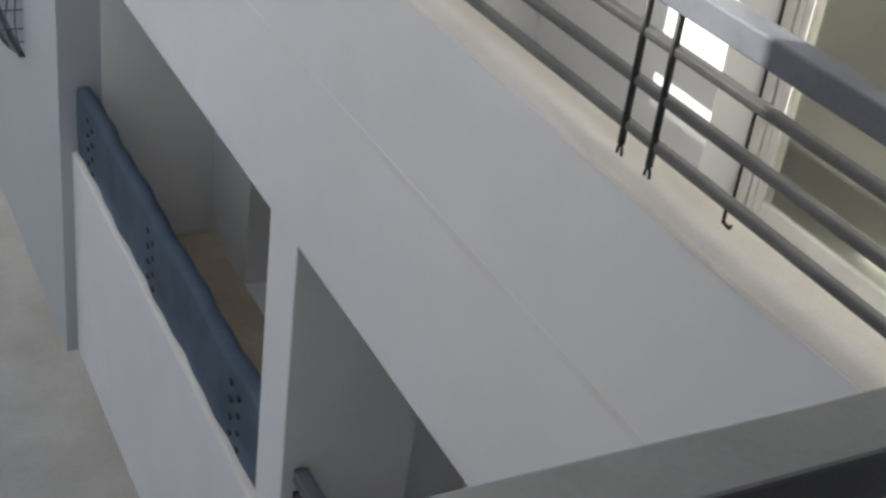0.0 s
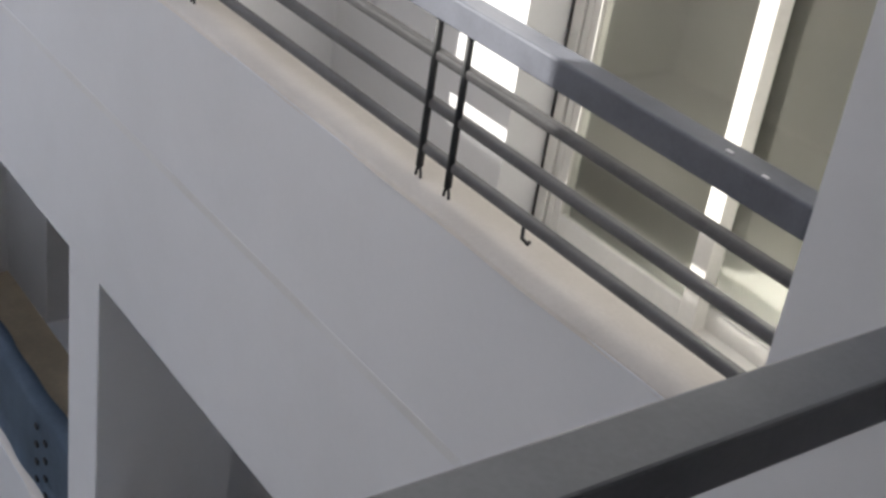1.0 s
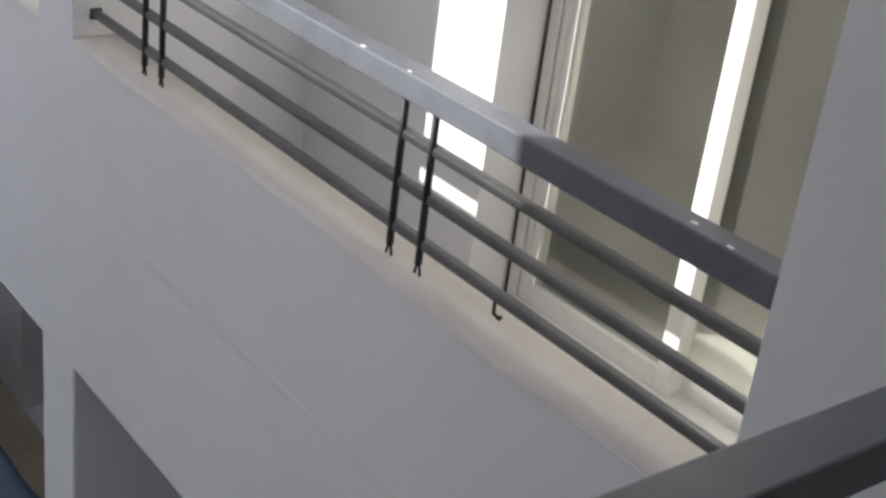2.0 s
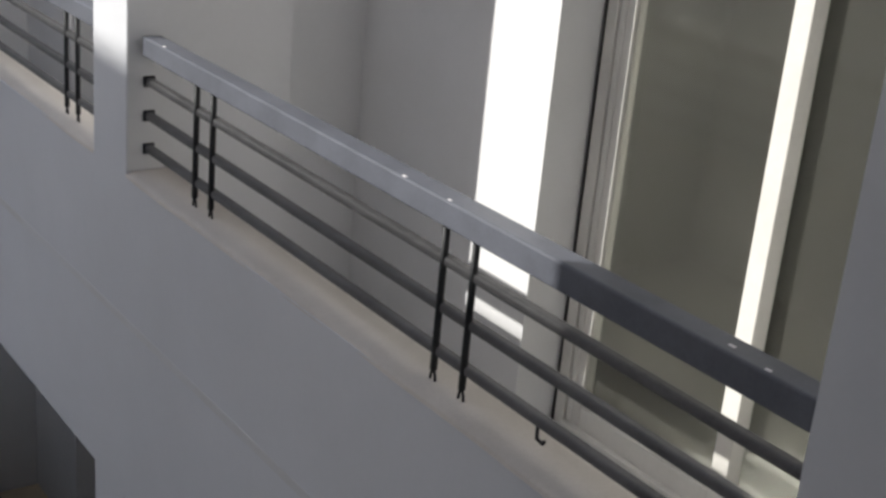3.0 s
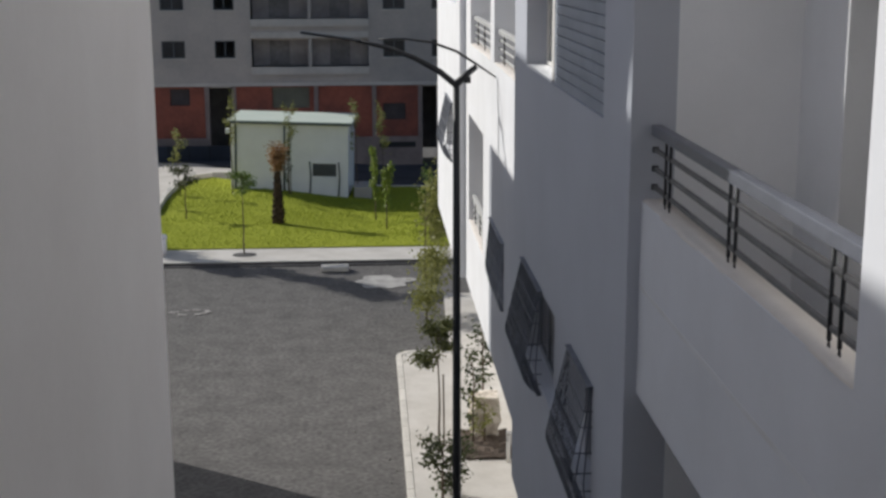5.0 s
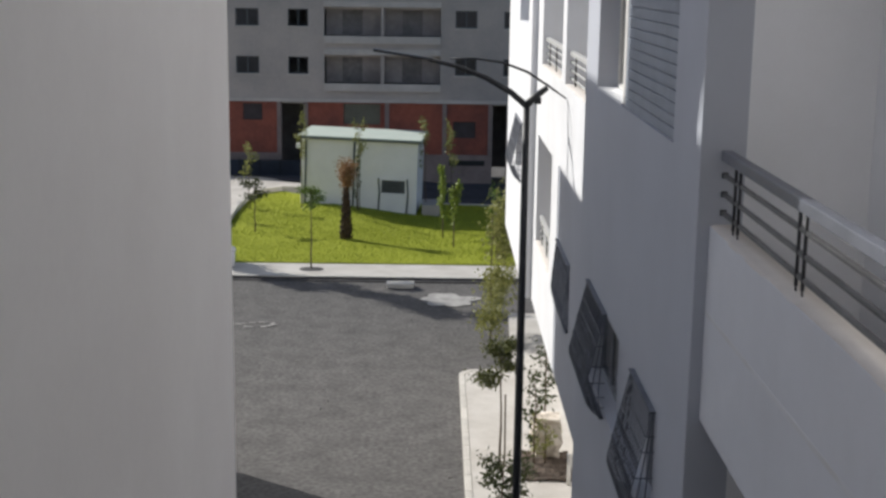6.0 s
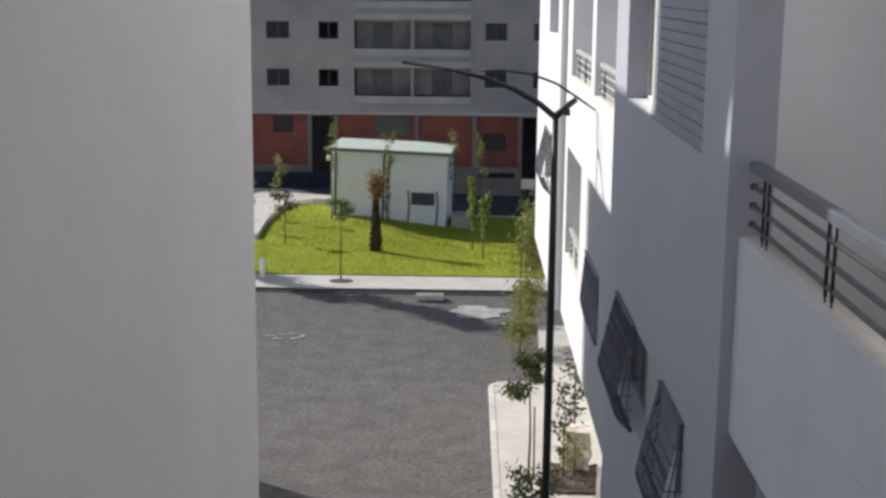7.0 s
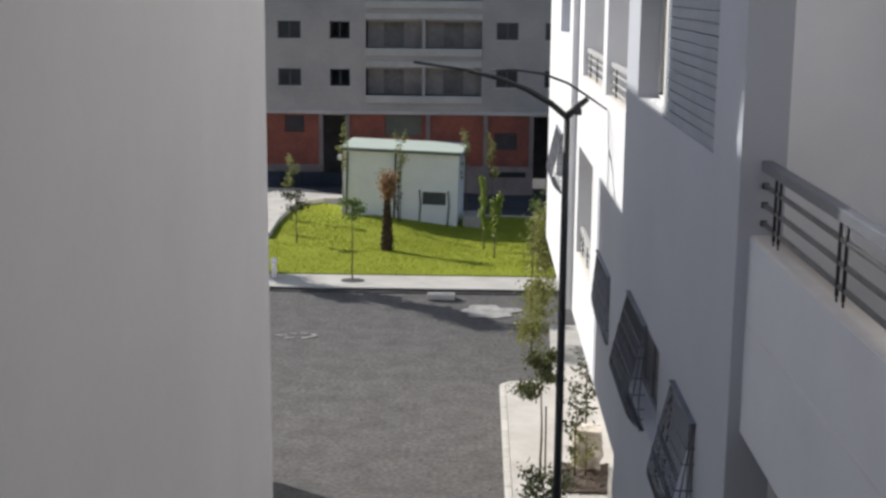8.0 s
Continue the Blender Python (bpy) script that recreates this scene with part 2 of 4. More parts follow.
# ---------------------------------------------------------------- ground, road edges, lawn
def ease(a):
    a = min(1.0, max(0.0, a))
    return a * a * (3 - 2 * a)


def gz(x, y):
    """The ground falls away gently beyond the lawn's crest, towards the far road."""
    return -0.6 * ease((x + 6) / 7) * ease((y - 54) / 9)


bm = bmesh.new()
cuts = [-900, -300, -100, -40] + list(range(-30, 31, 2)) + [40, 100, 300, 900]
rows_y = [-600, -200, -60, -20] + list(range(-10, 91, 2)) + [110, 160, 300, 600, 1500]
grid = [[bm.verts.new((x, y, 0.02 * noise.noise((x * 0.13, y * 0.13, 0)) if -30 < x < 30 and -10 < y < 90 else 0)) for x in cuts] for y in rows_y]
for v in bm.verts:
    v.co.z += gz(v.co.x, v.co.y)
for a, b in zip(grid, grid[1:]):
    for k in range(len(cuts) - 1):
        bm.faces.new((a[k], a[k + 1], b[k + 1], b[k])).smooth = True
solid("ground", bm, ASPHALT, "worn dusty grey asphalt of the street", "road")


def slab(points, z0, z1, bevel=0.0):
    bm = bmesh.new()
    low = [bm.verts.new((x, y, z0)) for x, y in points]
    top = [bm.verts.new((x, y, z1)) for x, y in points]
    bm.faces.new(top)
    for i in range(len(points)):
        j = (i + 1) % len(points)
        bm.faces.new((low[i], low[j], top[j], top[i]))
    return bm


def draped(points, h):
    """A sheet of that outline laid over the ground at height h above it, with sides that reach down."""
    bm = bmesh.new()
    bm.faces.new([bm.verts.new((x, y, 0)) for x, y in points])
    bmesh.ops.triangulate(bm, faces=bm.faces[:])
    for axis in (0, 1):
        lo, hi = min(q[axis] for q in points), max(q[axis] for q in points)
        at = math.floor(lo) + 1
        while at < hi:
            if axis or -14 < at < 8:
                co, no = [0, 0, 0], [0, 0, 0]
                co[axis], no[axis] = at, 1
                bmesh.ops.bisect_plane(bm, geom=bm.verts[:] + bm.edges[:] + bm.faces[:], plane_co=co, plane_no=no)
            at += 1
    rim = [e for e in bm.edges if e.is_boundary]
    low = [v for v in bmesh.ops.extrude_edge_only(bm, edges=rim)["geom"] if isinstance(v, bmesh.types.BMVert)]
    for v in low:
        v.co.z -= 0.4
    for v in bm.verts:
        v.co.z += h + gz(v.co.x, v.co.y)
    return bm


def rounded(x0, x1, y0, y1, r):
    """Outline with the far street-side corner rounded."""
    pts = [(x1, y0), (x1, y1)]
    for k in range(7):
        a = math.pi / 2 + k * math.pi / 12
        pts.append((x0 + r + r * math.cos(a), y1 - r + r * math.sin(a)))
    return pts + [(x0, y0)]


solid("pavement", slab(rounded(0.93, 4.0, -4, 37.95, 0.45), -0.3, 0.14), PAVING, "pale concrete pavement beside the building", "pavement")
solid("pavement_side", slab([(2.35, 38.3), (4.0, 38.3), (4.0, 45.0), (2.6, 45.0)], -0.3, 0.12), PAVING, "pale concrete apron behind the street trees", "pavement")
kerb = solid("kerb", slab([(0.75, -4), (0.78, -4), (0.78, -3.9), (0.75, -3.9)], -0.2, 0.1), KERB, "pale concrete kerb along the street pavement", "kerb")
stone = mesh_of("kerb_stone", boxes((-0.085, 0.085, -0.493, 0.493, -0.2, 0.155), bevel=0.015), KERB)
for k in range(34):
    ob = new("kerb_stone", stone)
    ob.parent, ob.location = kerb, (0.84, 4.0 + k, 0.0)
for k in range(5):
    a = math.pi / 2 + (k + 0.5) * math.pi / 10
    ob = new("kerb_stone", stone)
    ob.parent, ob.location, ob.rotation_euler, ob.scale = kerb, (0.75 + 0.6 + 0.52 * math.cos(a), 37.5 + 0.52 * math.sin(a), 0), (0, 0, a), (1, 0.17, 1)
for k in range(2):
    ob = new("kerb_stone", stone)
    ob.parent, ob.location, ob.rotation_euler = kerb, (1.9 + k, 38.02, 0), (0, 0, math.pi / 2)

# the far pavement that bounds the lawn
solid("pavement_far", slab([(-14, 50.45), (3.6, 50.45), (3.6, 52.6), (-8.75, 52.6), (-9.65, 59), (-9.8, 64), (-9.65, 69.2), (-8.3, 70.6), (-6.4, 70.6), (-6.4, 73.2), (-11.4, 75.0), (-13.2, 72), (-12.3, 63), (-9.9, 53.6), (-14, 53.4)], -0.3, 0.15), PAVING, "pale concrete pavement round the lawn", "pavement")
kerb_far = solid("kerb_far", slab([(-14, 50.28), (-13.98, 50.28), (-13.98, 50.3), (-14, 50.3)], -0.2, 0.1), KERB, "pale concrete kerb before the lawn, painted shade strip on its face", "kerb")
for k in range(17):
    ob = new("kerb_stone", stone)
    ob.parent, ob.location, ob.rotation_euler = kerb_far, (-13.4 + k, 50.36, 0.01), (0, 0, math.pi / 2)

# shade of the far kerb put into a dark colour; tree pit soil shares it
KERB_DARK = surface("kerb_shade_and_pit_soil", (0.09, 0.085, 0.085), 0.9, grain=12, stain=2, vary=0.2)
solid("kerb_shade_far", boxes((-14, 3.6, 50.02, 50.262, 0.0, 0.045), (-14, 3.6, 50.262, 50.272, 0.0, 0.12)), KERB_DARK, "dark strip along the far kerb, shade put into its colour", "gutter")

# low wall that curves round the lawn's far corner
inner = [(-9.62, 60.0), (-9.78, 64.0), (-9.62, 69.12), (-8.32, 70.54), (-6.75, 70.6)]
outer = [(-9.86, 60.0), (-10.02, 64.0), (-9.85, 69.22), (-8.42, 70.78), (-6.75, 70.84)]
solid("kerb_wall", slab(inner + outer[::-1], 0.0, 0.45), KERB, "low pale wall round the lawn's far corner", "low wall")
LAWN = [(-8.7, 52.63), (3.55, 52.63), (3.55, 70.0), (0.3, 70.3), (-0.8, 69.3), (-6.6, 69.0), (-8.3, 70.5), (-9.6, 69.1), (-9.75, 64), (-9.6, 59)]
solid("lawn", draped(LAWN, 0.20), GRASS, "bright green mown lawn in the sun", "lawn")


def in_lawn(x, y):
    ins, n = False, len(LAWN)
    for i in range(n):
        (xa, ya), (xb, yb) = LAWN[i], LAWN[(i + 1) % n]
        if (ya > y) != (yb > y) and x < (xb - xa) * (y - ya) / (yb - ya) + xa:
            ins = not ins
    return ins


rng = np.random.default_rng(5)
vs, fs = [], []
while len(fs) < 32000:
    x, y = rng.uniform(-10.8, 3.5), rng.uniform(52.6, 70.5)
    if not in_lawn(x, y):
        continue
    a, h = rng.uniform(0, 6.28), rng.uniform(0.03, 0.09) * (1 + 0.6 * noise.noise((x * 0.5, y * 0.5, 3)))
    i, w = len(vs), rng.uniform(0.01, 0.025)
    g = gz(x, y) + 0.195
    vs += [(x - w * math.cos(a), y - w * math.sin(a), g), (x + w * math.cos(a), y + w * math.sin(a), g), (x + h * 0.5 * math.sin(a), y + h * 0.5 * math.cos(a), g + h)]
    fs.append((i, i + 1, i + 2))
me = bpy.data.meshes.new("grass")
me.from_pydata(vs, [], fs)
me.materials.append(BLADE)
tagged(new("grass", me), "short green grass blades on the lawn", "grass", kind="stuff")

solid("kerb_lawn", draped([(0.3, 70.32), (3.55, 70.02), (3.55, 70.24), (0.3, 70.55)], 0.25), KERB, "pale kerb behind the lawn", "kerb")
solid("road_far", draped([(-30, 75.6), (-0.2, 74.4), (0.3, 70.6), (3.7, 70.3), (30, 70.3), (30, 78.8), (-30, 78.8)], 0.06), NEWROAD, "fresh dark asphalt road before the far block", "road")

# spilt cement, a slab and a worn ring on the asphalt
for name, cx, cy, rx, ry, seed in (("cement_patch", 0.55, 47.2, 1.0, 0.9, 2), ("cement_patch", -6.0, 43.4, 0.75, 0.32, 6)):
    bm = bmesh.new()
    ring = []
    for k in range(36):
        a = 2 * math.pi * k / 36
        r = 1 + 0.55 * noise.noise((math.cos(a) * 1.7, math.sin(a) * 1.7, seed))
        ring.append((cx + rx * r * math.cos(a), cy + ry * r * math.sin(a)))
    if seed == 6:
        inner = [((x - cx) * 0.72 + cx, (y - cy) * 0.72 + cy) for x, y in ring]
        A, B = [bm.verts.new((*p, 0.03)) for p in ring], [bm.verts.new((*p, 0.032)) for p in inner]
        for k in range(36):
            if k % 7 in (0, 1, 3, 4):
                bm.faces.new((A[k], A[(k + 1) % 36], B[(k + 1) % 36], B[k]))
    else:
        bm.faces.new([bm.verts.new((*p, 0.03)) for p in ring])
    solid(name, bm, CEMENT, "pale dried cement spilt on the asphalt", "cement patch", kind="stuff")
slab_ob = thing("concrete_slab", "loose pale concrete slab lying by the far kerb", "slab", at=(-1.32, 49.2, 0.0))
bm = boxes((-0.52, 0.52, -0.26, 0.26, 0.02, 0.2), bevel=0.012)
for v in bm.verts:
    v.co += Vector((0.02 * noise.noise(v.co * 4), 0.02 * noise.noise(v.co * 4 + Vector((3, 0, 0))), 0))
part("body", bm, KERB, slab_ob)
pit = thing("tree_pit", "dark soil pit round the young tree's foot", "tree pit", at=(-4.95, 51.55, 0.15))
bm = bmesh.new()
rim = [(0.52 * (1 + 0.18 * noise.noise((math.cos(a) * 1.5, math.sin(a) * 1.5, 8))) * math.cos(a), 0.42 * math.sin(a)) for a in (2 * math.pi * k / 20 for k in range(20))]
hub = bm.verts.new((0, 0, 0.05))
ring = [bm.verts.new((x, y, 0.004)) for x, y in rim]
for k in range(20):
    bm.faces.new((ring[k], ring[(k + 1) % 20], hub))
part("soil", bm, KERB_DARK, pit)
# crumbs of mortar and pale dust trodden into the asphalt
rg = random.Random(12)
bm = bmesh.new()
for _ in range(300):
    x, y = rg.uniform(-7.5, 0.7), rg.uniform(24, 50)
    if rg.random() < 0.35:
        x = 0.7 - abs(rg.gauss(0, 1.1))
    s = rg.choice((0.012, 0.015, 0.02, 0.02, 0.03))
    m = rg.randint(5, 7)
    rim = [bm.verts.new((x + s * rg.uniform(0.7, 1.6) * math.cos(6.283 * k / m), y + 1.6 * s * rg.uniform(0.6, 1.4) * math.sin(6.283 * k / m), 0.018)) for k in range(m)]
    tip = bm.verts.new((x, y, 0.03 + s * 0.35))
    for k in range(m):
        bm.faces.new((rim[k], rim[(k + 1) % m], tip))
solid("mortar_crumbs", bm, DUST, "pale mortar crumbs scattered on the asphalt", "rubble", kind="stuff")
# ---------------------------------------------------------------- the white building along the street
XA, XB, XC, XD = 2.19, 2.09, 2.35, 2.20        # street faces: loggias, window block, far loggias, far block
TOP, SOFFIT, STOREY = 22.0, 4.04, 3.5
SILL, LINTEL = 9.785, 13.2
LOW = (6.12, 8.165)
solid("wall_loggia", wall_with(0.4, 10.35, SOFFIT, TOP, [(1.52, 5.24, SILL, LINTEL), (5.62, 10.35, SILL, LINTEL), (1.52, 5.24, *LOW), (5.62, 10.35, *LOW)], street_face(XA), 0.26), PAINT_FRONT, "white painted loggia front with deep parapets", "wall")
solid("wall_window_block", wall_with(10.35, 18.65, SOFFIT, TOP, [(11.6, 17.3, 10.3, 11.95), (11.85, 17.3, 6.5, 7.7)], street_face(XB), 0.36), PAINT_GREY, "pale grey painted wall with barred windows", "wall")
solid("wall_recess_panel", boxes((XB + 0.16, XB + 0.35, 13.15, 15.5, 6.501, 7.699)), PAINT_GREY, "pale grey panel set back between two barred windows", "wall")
solid("wall_far_loggia", wall_with(18.65, 31.3, 8.165, TOP, [(19.2, 24.4, SILL, LINTEL), (25.1, 29.9, SILL, LINTEL)], street_face(XC), 0.26), PAINT, "white painted far loggia front in the sun", "wall")
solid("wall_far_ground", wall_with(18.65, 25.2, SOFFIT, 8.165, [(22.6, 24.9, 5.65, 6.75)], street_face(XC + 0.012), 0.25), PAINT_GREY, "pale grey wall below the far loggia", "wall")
solid("wall_far_low_loggia", wall_with(25.2, 31.3, SOFFIT, 8.165, [(26.6, 30.4, 5.65, 8.165)], street_face(XC), 0.26), PAINT, "white painted low far loggia front", "wall")
solid("wall_far_block", wall_with(31.3, 41.0, SOFFIT, TOP, [(32.4, 36.0, 10.55, 12.0), (33.9, 36.4, 6.6, 8.0)], street_face(XD), 0.36), PAINT, "white painted far window block in the sun", "wall")
solid("wall_ground_storey", boxes((4.0, 4.3, 0.4, 41.0, 0, SOFFIT)), PAINT, "set-back ground storey wall under the overhang", "wall")
solid("overhang", boxes((XB + 0.37, 12.0, 0.4, 18.65, SOFFIT - 0.02, SOFFIT + 0.25), (XC + 0.27, 12.0, 18.66, 31.29, SOFFIT - 0.02, SOFFIT + 0.25), (XD + 0.37, 12.0, 31.3, 41.0, SOFFIT - 0.02, SOFFIT + 0.25)), PAINT, "white underside of the overhanging storeys", "overhang")
solid("wall_back_and_ends", boxes((11.7, 12.0, 0.4, 41.0, 0, TOP), (XD + 0.37, 11.7, 40.7, 40.99, SOFFIT, TOP), (XA + 0.27, 11.7, 0.4, 0.7, 0, TOP)), PAINT, "closing walls of the building", "wall")
solid("roof", boxes((XA + 0.3, 12.3, 0.1, 41.2, TOP, TOP + 0.3)), CONCRETE, "flat concrete roof of the white building", "roof")

# stained joint and cement ledges on the parapets
solid("trim_joint", boxes((XA - 0.002, XA + 0.01, 0.45, 10.34, 9.062, 9.102)), JOINT, "faint stained joint along the parapet", "joint")


def ledge(x, y0, y1, z):
    bm = bmesh.new()
    n = max(2, int((y1 - y0) / 0.12))
    prof = [(-0.002, -0.010), (0.003, 0.004), (0.03, 0.014), (0.25, 0.016), (0.262, -0.012)]
    rings = []
    for k in range(n + 1):
        y = y0 + (y1 - y0) * k / n
        w = 0.004 * noise.noise((y * 2.3, 1.7, 0))
        rings.append([bm.verts.new((x + px + (w * 3 if px < 0.05 else 0), y, z + pz + (w if pz > 0 else 0))) for px, pz in prof])
    for a, b in zip(rings, rings[1:]):
        for k in range(len(prof) - 1):
            bm.faces.new((a[k], a[k + 1], b[k + 1], b[k])).smooth = k in (1, 2)
    return bm


for x, y0, y1, z in ((XA, 1.52, 5.24, SILL), (XA, 5.62, 10.34, SILL), (XA, 1.52, 5.24, LOW[0]), (XA, 5.62, 10.34, LOW[0]), (XC, 19.2, 24.4, SILL), (XC, 25.1, 29.9, SILL), (XC, 26.6, 30.4, 5.65)):
    solid("ledge", ledge(x, y0, y1, z), COPING, "beige cement ledge on top of the parapet", "ledge")

# loggias: floors, ceilings, back walls, dividers
XW = 3.45
for dz, head, doors in ((0.0, LINTEL, [(1.95, 3.94, 8.86, 11.55), (7.35, 9.37, 8.86, 11.55)]), (-3.7, 8.165, [(1.95, 3.94, 5.16, 7.85), (7.35, 9.37, 5.16, 7.85)])):
    solid("floor_loggia", boxes((XA + 0.27, XW, 0.71, 10.34, 8.6 + dz, 8.85 + dz)), COPING if dz == 0 else OCHRE, "beige cement floor of the loggia", "floor")
    solid("ceiling_loggia", boxes((XA + 0.26, XW, 0.71, 10.34, head + 0.004, head + 0.22)), PAINT_INNER, "white loggia ceiling", "ceiling")
    solid("wall_loggia_back", wall_with(0.71, 10.7, 8.6 + dz, head + 0.3, doors, street_face(XW), 0.25), PAINT_INNER, "white wall at the back of the loggia", "wall")
    solid("wall_loggia_divider", boxes((XA + 0.004, 2.98, 5.235, 5.617, (SILL if dz == 0 else LOW[0]) + 0.02, head), (2.98, XW, 5.36, 5.5, 8.85 + dz, head), (XA + 0.265, 2.98, 5.24, 5.61, 8.85 + dz, 9.81 + dz)), PAINT_INNER, "white dividing wall between two loggias", "wall")
    solid("wall_loggia_end", boxes((XA + 0.26, XW, 1.2, 1.5, 8.85 + dz, head), (XB + 0.36, XW, 10.35, 10.6, 8.85 + dz, head)), PAINT_INNER, "white end walls of the loggia", "wall")
solid("wall_far_loggia_back", boxes((3.6, 3.85, 18.7, 31.25, SOFFIT + 0.3, LINTEL), (XC + 0.26, 3.6, 24.45, 25.05, 8.86, LINTEL), (XC + 0.26, 3.6, 18.7, 19.15, 8.86, LINTEL), (XC + 0.26, 3.6, 29.95, 31.25, 8.86, LINTEL), (XC + 0.26, 3.6, 30.45, 31.25, 4.6, 8.29), (XC + 0.26, 3.6, 25.2, 26.55, 4.6, 8.29)), PAINT, "white back wall of the far loggias", "wall")
solid("floor_far_loggia", boxes((XC + 0.26, 3.6, 18.7, 31.25, 8.3, 8.85), (XC + 0.26, 3.6, 26.56, 30.44, 4.7, 4.95)), COPING, "cement floor of the far loggias", "floor")
solid("ceiling_far_loggia", boxes((XC + 0.27, 3.6, 18.7, 31.25, LINTEL + 0.01, LINTEL + 0.25)), PAINT, "white ceiling of the far loggias", "ceiling")

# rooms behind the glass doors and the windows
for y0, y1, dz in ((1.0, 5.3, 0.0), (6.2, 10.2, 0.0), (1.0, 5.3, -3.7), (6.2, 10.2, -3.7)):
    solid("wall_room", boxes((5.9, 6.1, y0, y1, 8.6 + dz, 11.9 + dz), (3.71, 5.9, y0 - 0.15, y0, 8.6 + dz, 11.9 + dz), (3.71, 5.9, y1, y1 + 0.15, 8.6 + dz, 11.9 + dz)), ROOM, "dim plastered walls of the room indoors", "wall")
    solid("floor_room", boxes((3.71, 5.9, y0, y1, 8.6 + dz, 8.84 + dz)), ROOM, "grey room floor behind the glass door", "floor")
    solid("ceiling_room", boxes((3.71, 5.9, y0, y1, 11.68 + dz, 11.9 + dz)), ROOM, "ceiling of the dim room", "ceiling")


# ---------------------------------------------------------------- railings
def bar_profile(bm, x, z, y0, y1, w, h, bevel=0.004):
    return box(bm, x - w / 2, x + w / 2, y0, y1, z - h / 2, z + h / 2, bevel)


def balcony_railing(x, y0, y1, z, pairs, label, group="balcony railings", rail=RAIL, bars=BARS):
    """Box handrail, three bars and paired posts; z is the height of the ledge."""
    ob = thing("balcony_railing", label, "railing", group, at=(x, y0, z))
    L = y1 - y0
    part("handrail", bar_profile(bmesh.new(), 0, 0.562, 0.03, L - 0.03, 0.088, 0.084, 0.007), rail, ob, "painted box handrail")
    for h in (0.40, 0.248, 0.10):
        bm = bmesh.new()
        bar_profile(bm, 0.0, h, 0.0, L, 0.038, 0.033, 0.009)
        part("bar", bm, bars, ob)
        for yy in (0.0, L - 0.018):
            part("end_cap", boxes((-0.026, 0.026, yy, yy + 0.018, h - 0.024, h + 0.024), bevel=0.004), IRON, ob)
    for yc in pairs:
        for dy in (-0.076, 0.076):
            part("post", tube(bmesh.new(), [(-0.013, yc - y0 + dy, 0.035), (-0.013, yc - y0 + dy, 0.52)], 0.0125, 8), IRON, ob)
            for q in (-0.011, 0.011):
                part("foot_prong", tube(bmesh.new(), [(-0.013, yc - y0 + dy, 0.045), (-0.013, yc - y0 + dy + q, 0.015), (-0.013, yc - y0 + dy + q * 1.3, -0.012)], 0.005, 5), IRON, ob)
    for yy in (0.0, L):
        part("end_bracket", boxes((-0.03, 0.03, min(yy, L - 0.03) if yy else 0.0, (yy if yy else 0.03), 0.53, 0.585)), IRON, ob, "dark end bracket at the wall")
    return ob


RX = 2.29
front_rail = balcony_railing(RX, 1.53, 5.24, 9.8, (2.905, 4.65), "blue-grey metal railing on the beige ledge, partly sunlit")
for fy, fx, size in ((0.18, -0.03, 0.009), (0.31, -0.01, 0.01), (1.42, -0.034, 0.007), (1.66, -0.036, 0.01), (3.47, -0.034, 0.01)):
    part("paint_fleck", boxes((fx - size * 0.5, fx + size * 0.5, fy - size, fy + size, 0.6035, 0.6065), bevel=0.001), HUTWALL, front_rail, "white paint fleck")
balcony_railing(RX, 5.62, 10.34, 9.8, (6.13, 8.005, 9.82), "blue-grey metal railing between pillar and window block")
balcony_railing(RX, 1.53, 5.24, LOW[0] + 0.015, (2.905, 4.65), "blue-grey metal railing of the lower loggia, shaded")
balcony_railing(RX, 5.62, 10.34, LOW[0] + 0.015, (6.13, 8.005, 9.82), "blue-grey railing of the lower loggia beside the column")
# the three far railings take the pale colour in place of strong sunlight
balcony_railing(2.47, 19.2, 24.4, 9.8, (20.0, 21.8, 23.6), "metal railing of the far loggia, sunlight put into its pale colour", rail=RAIL_SUNLIT, bars=RAIL_SUNLIT)
balcony_railing(2.47, 25.1, 29.9, 9.8, (25.9, 27.5, 29.1), "metal railing of the farther loggia, sunlight put into its pale colour", rail=RAIL_SUNLIT, bars=RAIL_SUNLIT)
balcony_railing(2.47, 26.6, 30.4, 5.665, (27.2, 28.5, 29.8), "metal railing of the low far loggia, sunlight put into its pale colour", rail=RAIL_SUNLIT, bars=RAIL_SUNLIT)

sheet = thing("privacy_sheet", "blue-grey cloth sheet over the lower railing", "sheet", at=(2.236, 5.66, LOW[0] + 0.02))
bm = bmesh.new()
rows = [[bm.verts.new((x + 0.006 * math.sin(y * 5.1) + 0.005 * math.sin(y * 13 + z * 4), y, z)) for y in (k * 0.06 for k in range(78))] for x, z in ((0.0, 0.0), (-0.004, 0.2), (-0.006, 0.4), (-0.004, 0.57), (0.004, 0.612), (0.055, 0.622), (0.108, 0.614), (0.116, 0.56))]
for a, b in zip(rows, rows[1:]):
    for k in range(77):
        bm.faces.new((a[k], a[k + 1], b[k + 1], b[k])).smooth = True
bmesh.ops.solidify(bm, geom=bm.faces[:], thickness=0.004)
part("cloth", bm, CLOTH, sheet)
# added dark spots stand for the paired posts crossing the bars
for yc in (0.47, 2.345, 4.16):
    for dy in (-0.07, 0.07):
        for z in (0.09, 0.22, 0.35, 0.48):
            part("post_spot", boxes((-0.022, -0.008, yc + dy - 0.022, yc + dy + 0.022, z - 0.016 + dy * 0.2, z + 0.016 + dy * 0.2), bevel=0.005), IRON, sheet, "dark spot standing for a post behind")

hook = thing("wire_hook", "small rusty wire clip under the lowest rail bar", "hook", at=(2.275, 2.43, 9.80))
